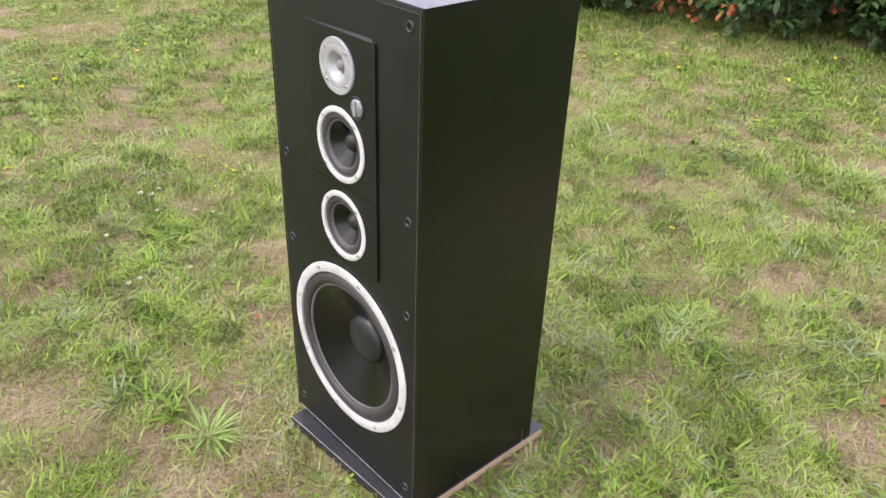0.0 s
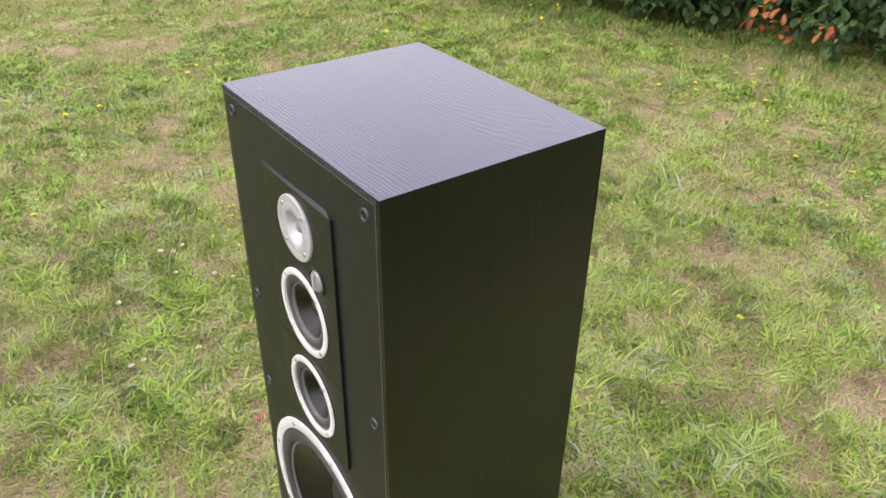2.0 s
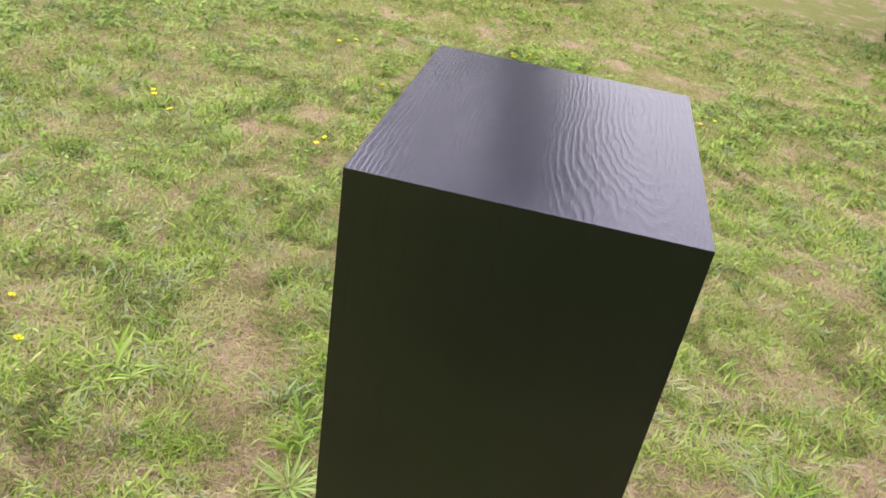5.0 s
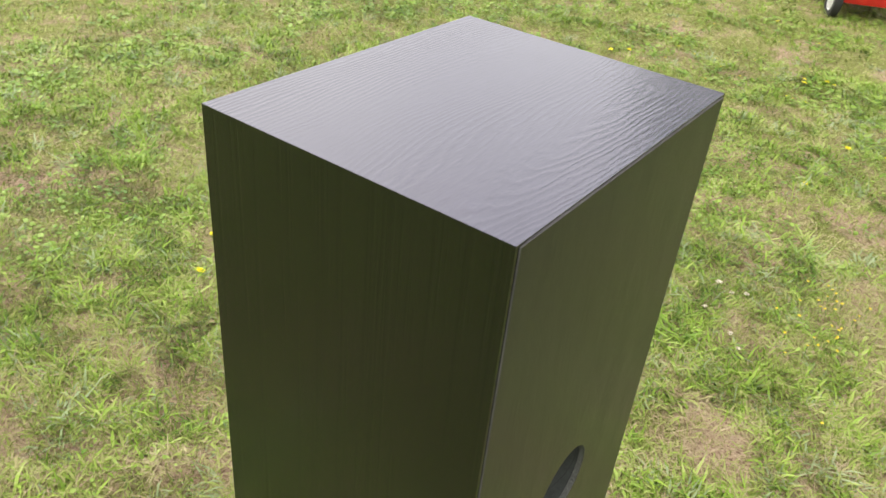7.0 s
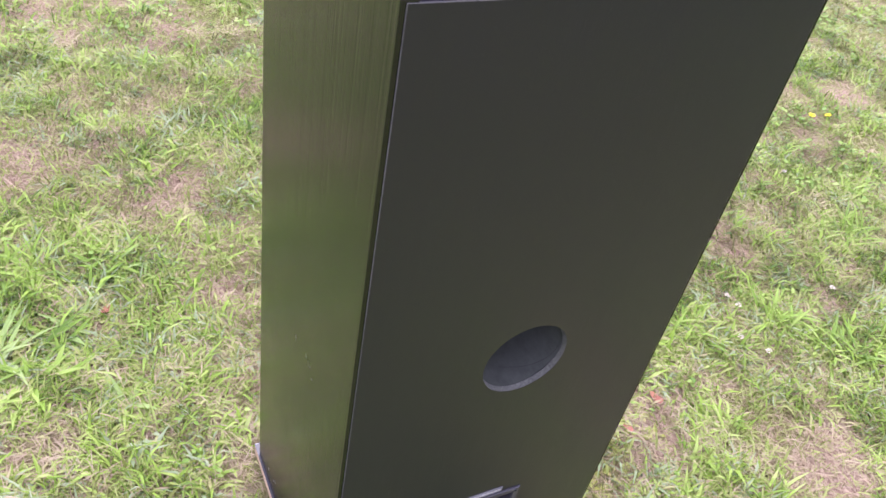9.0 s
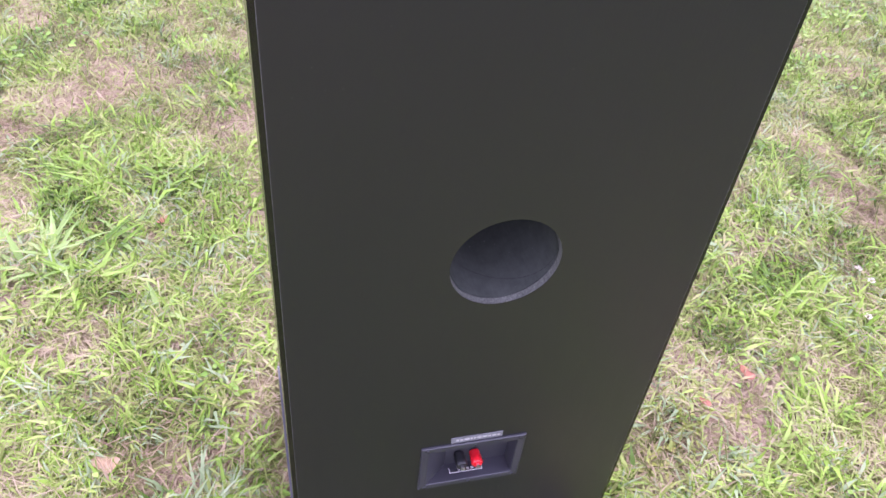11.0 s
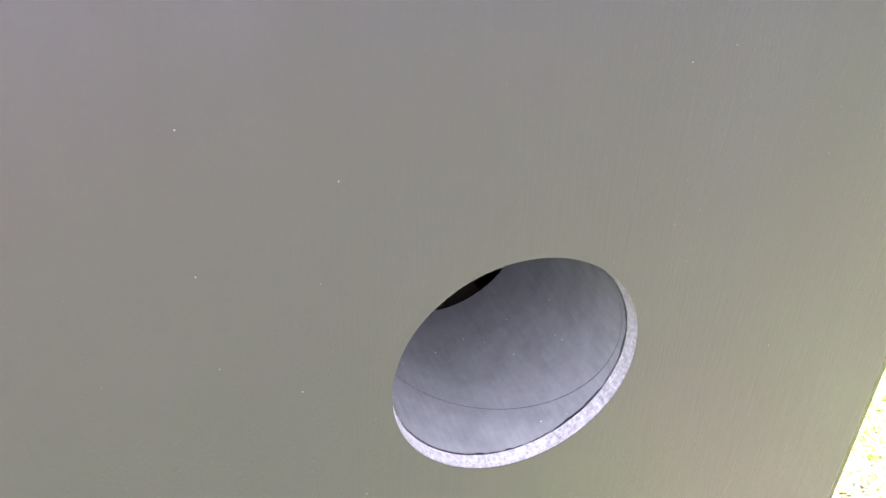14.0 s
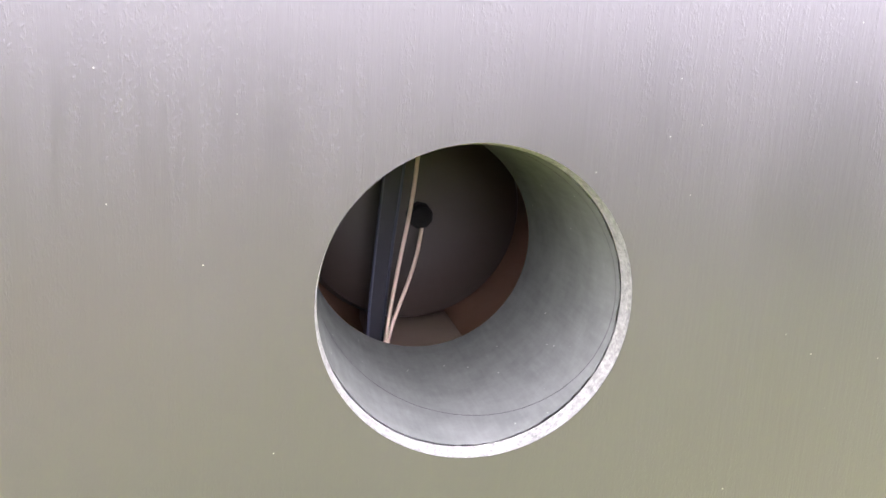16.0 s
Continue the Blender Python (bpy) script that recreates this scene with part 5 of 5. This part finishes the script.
clover = new("white_clover_flower")
clover.location = (-1.3, -0.01, ground_height(-1.3, -0.01))
tagged(clover, "small round off-white clover flower head", "flower", "white clover flowers")
bm = bmesh.new()
cr = random.Random(4)
for k in range(40):
    a, e = cr.uniform(0, 2 * math.pi), cr.uniform(-0.3, 1.4)
    long_leaf(bm, (0.003 * math.cos(a), 0.003 * math.sin(a), 0.036), a, 0.0075, 0.003, e, 0.2, 2)
part("head", bm, M_CLOVER, clover)
part("stem", tube_mesh([(0, 0, -0.005), (0.002, 0.001, 0.018), (0, 0, 0.036)], 0.0011, 6), M_STEM, clover)
for x, y in [(-1.31, 0.03), (-0.87, -0.23), (-0.88, -0.2), (-0.85, -0.07), (-1.15, -0.18), (-1.14, 0.09), (-0.82, -0.13), (-1.09, 0.12), (-1.39, -0.59), (-1.33, 0.06), (-1.2, 0.0)]:
    c = copy_thing(clover, pose(x, y, ground_height(x, y) - 0.01, fr.uniform(-10, 10), fr.uniform(-10, 10), fr.uniform(0, 360)))
    c.scale = (0.75, 0.75, 0.75)


def dead_leaf(x, y, size, mat, label, seed):
    r = random.Random(seed)
    bm = bmesh.new()
    rim, under = [], []
    for k in range(14):
        a = 2 * math.pi * k / 14
        rad = size * (0.75 + 0.25 * math.cos(2 * a)) * r.uniform(0.85, 1.1)
        z = 0.012 + 0.25 * size * math.sin(a * 2 + 1) * 0.5
        rim.append(bm.verts.new((rad * math.cos(a), rad * math.sin(a), z)))
    mid = bm.verts.new((0, 0, 0.008))
    for k in range(14):
        bm.faces.new((mid, rim[k], rim[(k + 1) % 14]))
    bmesh.ops.solidify(bm, geom=list(bm.faces), thickness=0.0008)
    ob = part("dead_leaf", bm, mat, None, smooth=True)
    ob.location = (x, y, ground_height(x, y) + 0.003)
    ob.rotation_euler = (0.1, -0.15, r.uniform(0, 6))
    tagged(ob, label, "leaf")


dead_leaf(0.427, -0.055, 0.021, M_DEADLEAF, "curled tan dead leaf on the grass", 1)
for i, (x, y, s) in enumerate([(-0.537, -0.052, 0.016), (-0.297, 0.771, 0.018), (0.367, -0.547, 0.014), (0.622, 0.846, 0.02), (-0.44, -0.01, 0.011)]):
    dead_leaf(x, y, s, M_PINKLEAF, "reddish dead leaf on the grass", 10 + i)


# ---- hedge at the edge of the lawn ----
def oval_leaf(bm, base, heading, length, width, lift, curl):
    """A broad leathery leaf, widest past its middle, folded a little along the midrib."""
    side = Vector((-math.sin(heading), math.cos(heading), 0))
    p, rows = Vector(base), []
    for u, w in ((0, 0.12), (0.35, 0.8), (0.72, 1.0), (1.0, 0.22)):
        a = lift - curl * u
        d = Vector((math.cos(heading) * math.cos(a), math.sin(heading) * math.cos(a), math.sin(a)))
        q = p + d * length * u
        nrm = side.cross(d)
        e = side * width * 0.5 * w
        f = nrm * width * 0.12 * w
        rows.append((bm.verts.new(q - e - f), bm.verts.new(q), bm.verts.new(q + e - f)))
    for a, b in zip(rows, rows[1:]):
        bm.faces.new((a[0], a[1], b[1], b[0]))
        bm.faces.new((a[1], a[2], b[2], b[1]))


RED_SPOTS = [(-1.5, 3.18, 0.15, 0.1, 26), (-1.2, 3.2, 0.2, 0.05, 6), (-0.84, 3.68, 0.22, 0.04, 5), (-2.56, 2.72, 0.4, 0.07, 8), (-1.7, 3.2, 0.45, 0.1, 14), (-0.3, 3.7, 0.5, 0.1, 12)]


def shrub(x, y, radius, height, n, seed):
    r = random.Random(seed)
    root = new("hedge_shrub")
    root.location = (x, y, 0)
    tagged(root, "dense evergreen shrub with glossy broad leaves and some orange-red young growth", "shrub", "shrubs of the hedge")
    for k in range(9):
        a = r.uniform(0, 2 * math.pi)
        rr = radius * r.uniform(0.25, 0.8)
        top = Vector((rr * math.cos(a), rr * math.sin(a), height * r.uniform(0.6, 0.95)))
        pts = spline([(0.05 * math.cos(a), 0.05 * math.sin(a), -0.02), (top.x * 0.4, top.y * 0.4, top.z * 0.35), top], 5)
        part("stem", tube_mesh(pts, 0.012, 6), M_BARK, root, "thin brown stem")
    greens = bmesh.new()
    twigs = []
    for _ in range(n // 4):
        a = r.uniform(0, 2 * math.pi)
        h = r.random() ** 1.2
        lump_r = 1.0 + 0.2 * math.sin(a * 3 + seed) + 0.16 * math.sin(h * 9 + a * 2 + seed)
        prof = (0.84 + 0.35 * h if h < 0.45 else 0.95 * math.sqrt(max(0.03, 1 - ((h - 0.45) / 0.58) ** 2)))
        d = radius * lump_r * prof * (r.random() ** 0.34)
        twigs.append((d * math.cos(a), d * math.sin(a), 0.1 + h * height, a))
    for tx, ty, tz, a in twigs:
        turn = r.uniform(0, 6.28)
        for k in range(5):
            b = a + 1.5 * math.sin(turn + 2.4 * k)
            oval_leaf(greens, (tx + r.uniform(-0.03, 0.03), ty + r.uniform(-0.03, 0.03), tz + r.uniform(-0.03, 0.03)), b, r.uniform(0.055, 0.092), r.uniform(0.032, 0.047), r.uniform(-1.15, 0.35), r.uniform(0.0, 0.5))
    tagged(part("foliage", greens, M_HEDGE, root, "glossy dark green leaves"), kind="stuff")
    mine = [s for s in RED_SPOTS if min(HEDGE[:8], key=lambda g: math.hypot(g[0] - s[0], g[1] - s[1]))[:2] == (x, y)]
    if mine:
        reds = bmesh.new()
        for sx, sy, sz, sr, count in mine:
            for _ in range(count):
                a = r.uniform(-2.6, -0.6)
                oval_leaf(reds, (sx - x + r.gauss(0, sr * 0.6), sy - y + r.gauss(0, sr * 0.4), sz + r.gauss(0, sr * 0.5)), a, r.uniform(0.04, 0.07), r.uniform(0.024, 0.036), r.uniform(-1.0, 0.6), r.uniform(0, 0.5))
        part("young_foliage", reds, M_HEDGE_RED, root, "orange-red young leaves")


HEDGE = [(0.35, 4.45, 0.66, 0.85, 1900), (-0.5, 4.12, 0.64, 0.85, 2300), (-1.25, 3.86, 0.62, 0.85, 2300), (-2.0, 3.52, 0.6, 0.9, 2300), (-2.7, 3.28, 0.6, 0.9, 2300), (-3.45, 3.08, 0.62, 0.95, 2000), (-4.25, 2.85, 0.64, 1.0, 1700), (-5.1, 2.6, 0.66, 1.0, 1500)]
# unseen shrubs added to block the low sky behind the back board
HEDGE_UNSEEN = [(1.2, 4.75, 0.66, 0.9, 1200), (2.05, 5.05, 0.66, 0.9, 1000), (2.9, 5.35, 0.66, 0.95, 900)]
HEDGE += HEDGE_UNSEEN
HEDGE += [(x - 0.05, y + 0.85, 0.7, 0.95, 1400) for x, y in ((1.6, 4.9), (0.8, 4.6), (0.0, 4.3), (-0.9, 4.0), (-1.7, 3.7), (-2.4, 3.4), (-3.2, 3.2), (-4.0, 2.95), (-4.9, 2.7))]
for i, hdg in enumerate(HEDGE):
    shrub(*hdg, 60 + i)


def flowering_weed(x, y, n, seed):
    r = random.Random(seed)
    root = new("yellow_flowering_weed")
    root.location = (x, y, ground_height(x, y))
    tagged(root, "wiry weed with many small yellow flowers before the hedge", "weed", "yellow-flowered weeds by the hedge")
    leaves = bmesh.new()
    for _ in range(n):
        a, d, h = r.uniform(0, 2 * math.pi), r.uniform(0.03, 0.34), r.uniform(0.06, 0.42)
        tip = Vector((d * math.cos(a), d * math.sin(a), h))
        line = [(tip.x * 0.3, tip.y * 0.3, -0.01), (tip.x * 0.55 + r.uniform(-0.03, 0.03), tip.y * 0.55 + r.uniform(-0.03, 0.03), h * 0.65), tip]
        stem = part("stem", tube_mesh(line, 0.001, 5), M_STEM, root)
        for j in range(r.choice((1, 1, 2, 3))):
            spot = tip + Vector((r.uniform(-0.025, 0.025), r.uniform(-0.025, 0.025), r.uniform(-0.03, 0.005))) * (j > 0)
            head = new("flower_head", weed_head)
            head.parent = stem
            head.location = spot
            head.rotation_euler = (r.uniform(-0.5, 0.5), r.uniform(-0.5, 0.5), r.uniform(0, 6.28))
        for k in range(3):
            u = r.uniform(0.2, 0.9)
            long_leaf(leaves, tip * u, r.uniform(0, 6.28), 0.045, 0.012, r.uniform(0, 0.8), 0.8, 3)
    tagged(part("leaves", leaves, M_HEDGE, root), kind="stuff")


bm = bmesh.new()
for k in range(7):
    long_leaf(bm, (0, 0, 0), 2 * math.pi * k / 7, 0.009, 0.007, 0.4 + 0.6 * (k % 3) / 2, 0.3, 2)
weed_head = bpy.data.meshes.new("flower_head")
bm.to_mesh(weed_head)
bm.free()
weed_head.materials.append(M_PETAL)
for i, (x, y, n) in enumerate([(-3.5, 2.42, 44), (-3.85, 2.28, 44), (-3.1, 2.6, 34), (-4.3, 2.15, 34), (-2.8, 2.75, 18), (-3.3, 2.5, 30)]):
    flowering_weed(x, y, n, 90 + i)


# ---- mower standing at the far side of the lawn ----
def build_mower():
    root = new("lawn_mower")
    root.location = (-4.85, -0.42, 0.0)
    root.rotation_euler = (0, 0, radians(28))
    tagged(root, "red lawn mower with pale-hubbed black wheels standing on the grass", "lawn mower")
    body = bmesh.new()
    box(body, -0.24, 0.24, -0.2, 0.2, 0.085, 0.2, bevel=0.03)
    merge(body, lathe([(0.16, 0.19), (0.15, 0.22), (0.1, 0.235), (0, 0.235)], 32, Matrix.Identity(4)))
    part("deck", body, M_MOWER_RED, root, "red steel deck", smooth=True)
    part("engine", lathe([(0.1, 0.2), (0.1, 0.32), (0.08, 0.34), (0, 0.34)], 24, Matrix.Identity(4)), M_PLASTIC, root, "black engine cover", smooth=True)
    for sx in (-0.2, 0.2):
        for sy, ax in ((-0.235, 1), (0.235, -1)):
            m = Matrix.Translation((sx, sy, 0.095)) @ Matrix.Rotation(radians(90 * ax), 4, "X")
            w = part("wheel", lathe([(0.062, -0.022), (0.092, -0.022), (0.098, -0.012), (0.098, 0.012), (0.092, 0.022), (0.062, 0.022)], 40, m, closed=True), M_TYRE, root, "black tyre", smooth=True)
            part("hub", lathe([(0.0, 0.02), (0.03, 0.021), (0.055, 0.014), (0.063, 0.018), (0.063, -0.018), (0, -0.018)], 32, m), M_HUBCAP, w, "pale grey hub", smooth=True)


build_mower()


# ---- tree beyond the lawn, mirrored in the foil top ----
def build_tree(x, y, height, spread, n, seed):
    r = random.Random(seed)
    root = new("tree")
    root.location = (x, y, 0)
    tagged(root, "broad-leaved garden tree with a dense dark crown beyond the lawn", "tree")
    trunk = bmesh.new()
    for k in range(9):
        a = 2 * math.pi * k / 9 + r.uniform(-0.3, 0.3)
        d = spread * r.uniform(0.35, 0.85) if k else 0.1
        top = (d * math.cos(a), d * math.sin(a), height * r.uniform(0.5, 0.9))
        pts = spline([(0, 0, -0.1), (0.02 * k, 0, height * 0.22), (top[0] * 0.5, top[1] * 0.5, height * 0.45), top], 5)
        for i, (p, q) in enumerate(zip(pts, pts[1:])):
            rad = 0.13 * (1 - i / len(pts)) + 0.015
            merge(trunk, tube_mesh([p, q], rad, 7))
    part("trunk", trunk, M_BARK, root, "brown trunk with spreading limbs")
    lumps = []
    for _ in range(26):
        a, d = r.uniform(0, 2 * math.pi), spread * math.sqrt(r.random()) * 0.8
        lumps.append((d * math.cos(a), d * math.sin(a), height * r.uniform(0.25, 0.92), spread * r.uniform(0.25, 0.42)))
    bm = bmesh.new()
    for _ in range(n):
        lx, ly, lz, lr = r.choice(lumps)
        dv = Vector((r.gauss(0, 1), r.gauss(0, 1), r.gauss(0, 1))).normalized() * lr * r.random() ** 0.4
        long_leaf(bm, (lx + dv.x, ly + dv.y, lz + dv.z), r.uniform(0, 6.28), r.uniform(0.12, 0.2), r.uniform(0.07, 0.1), r.uniform(-0.8, 0.8), r.uniform(0.2, 0.9), 2)
    part("crown", bm, M_HEDGE, root, "dark green leaves in uneven clumps")


build_tree(-9.2, -1.25, 7.0, 2.2, 9000, 31)
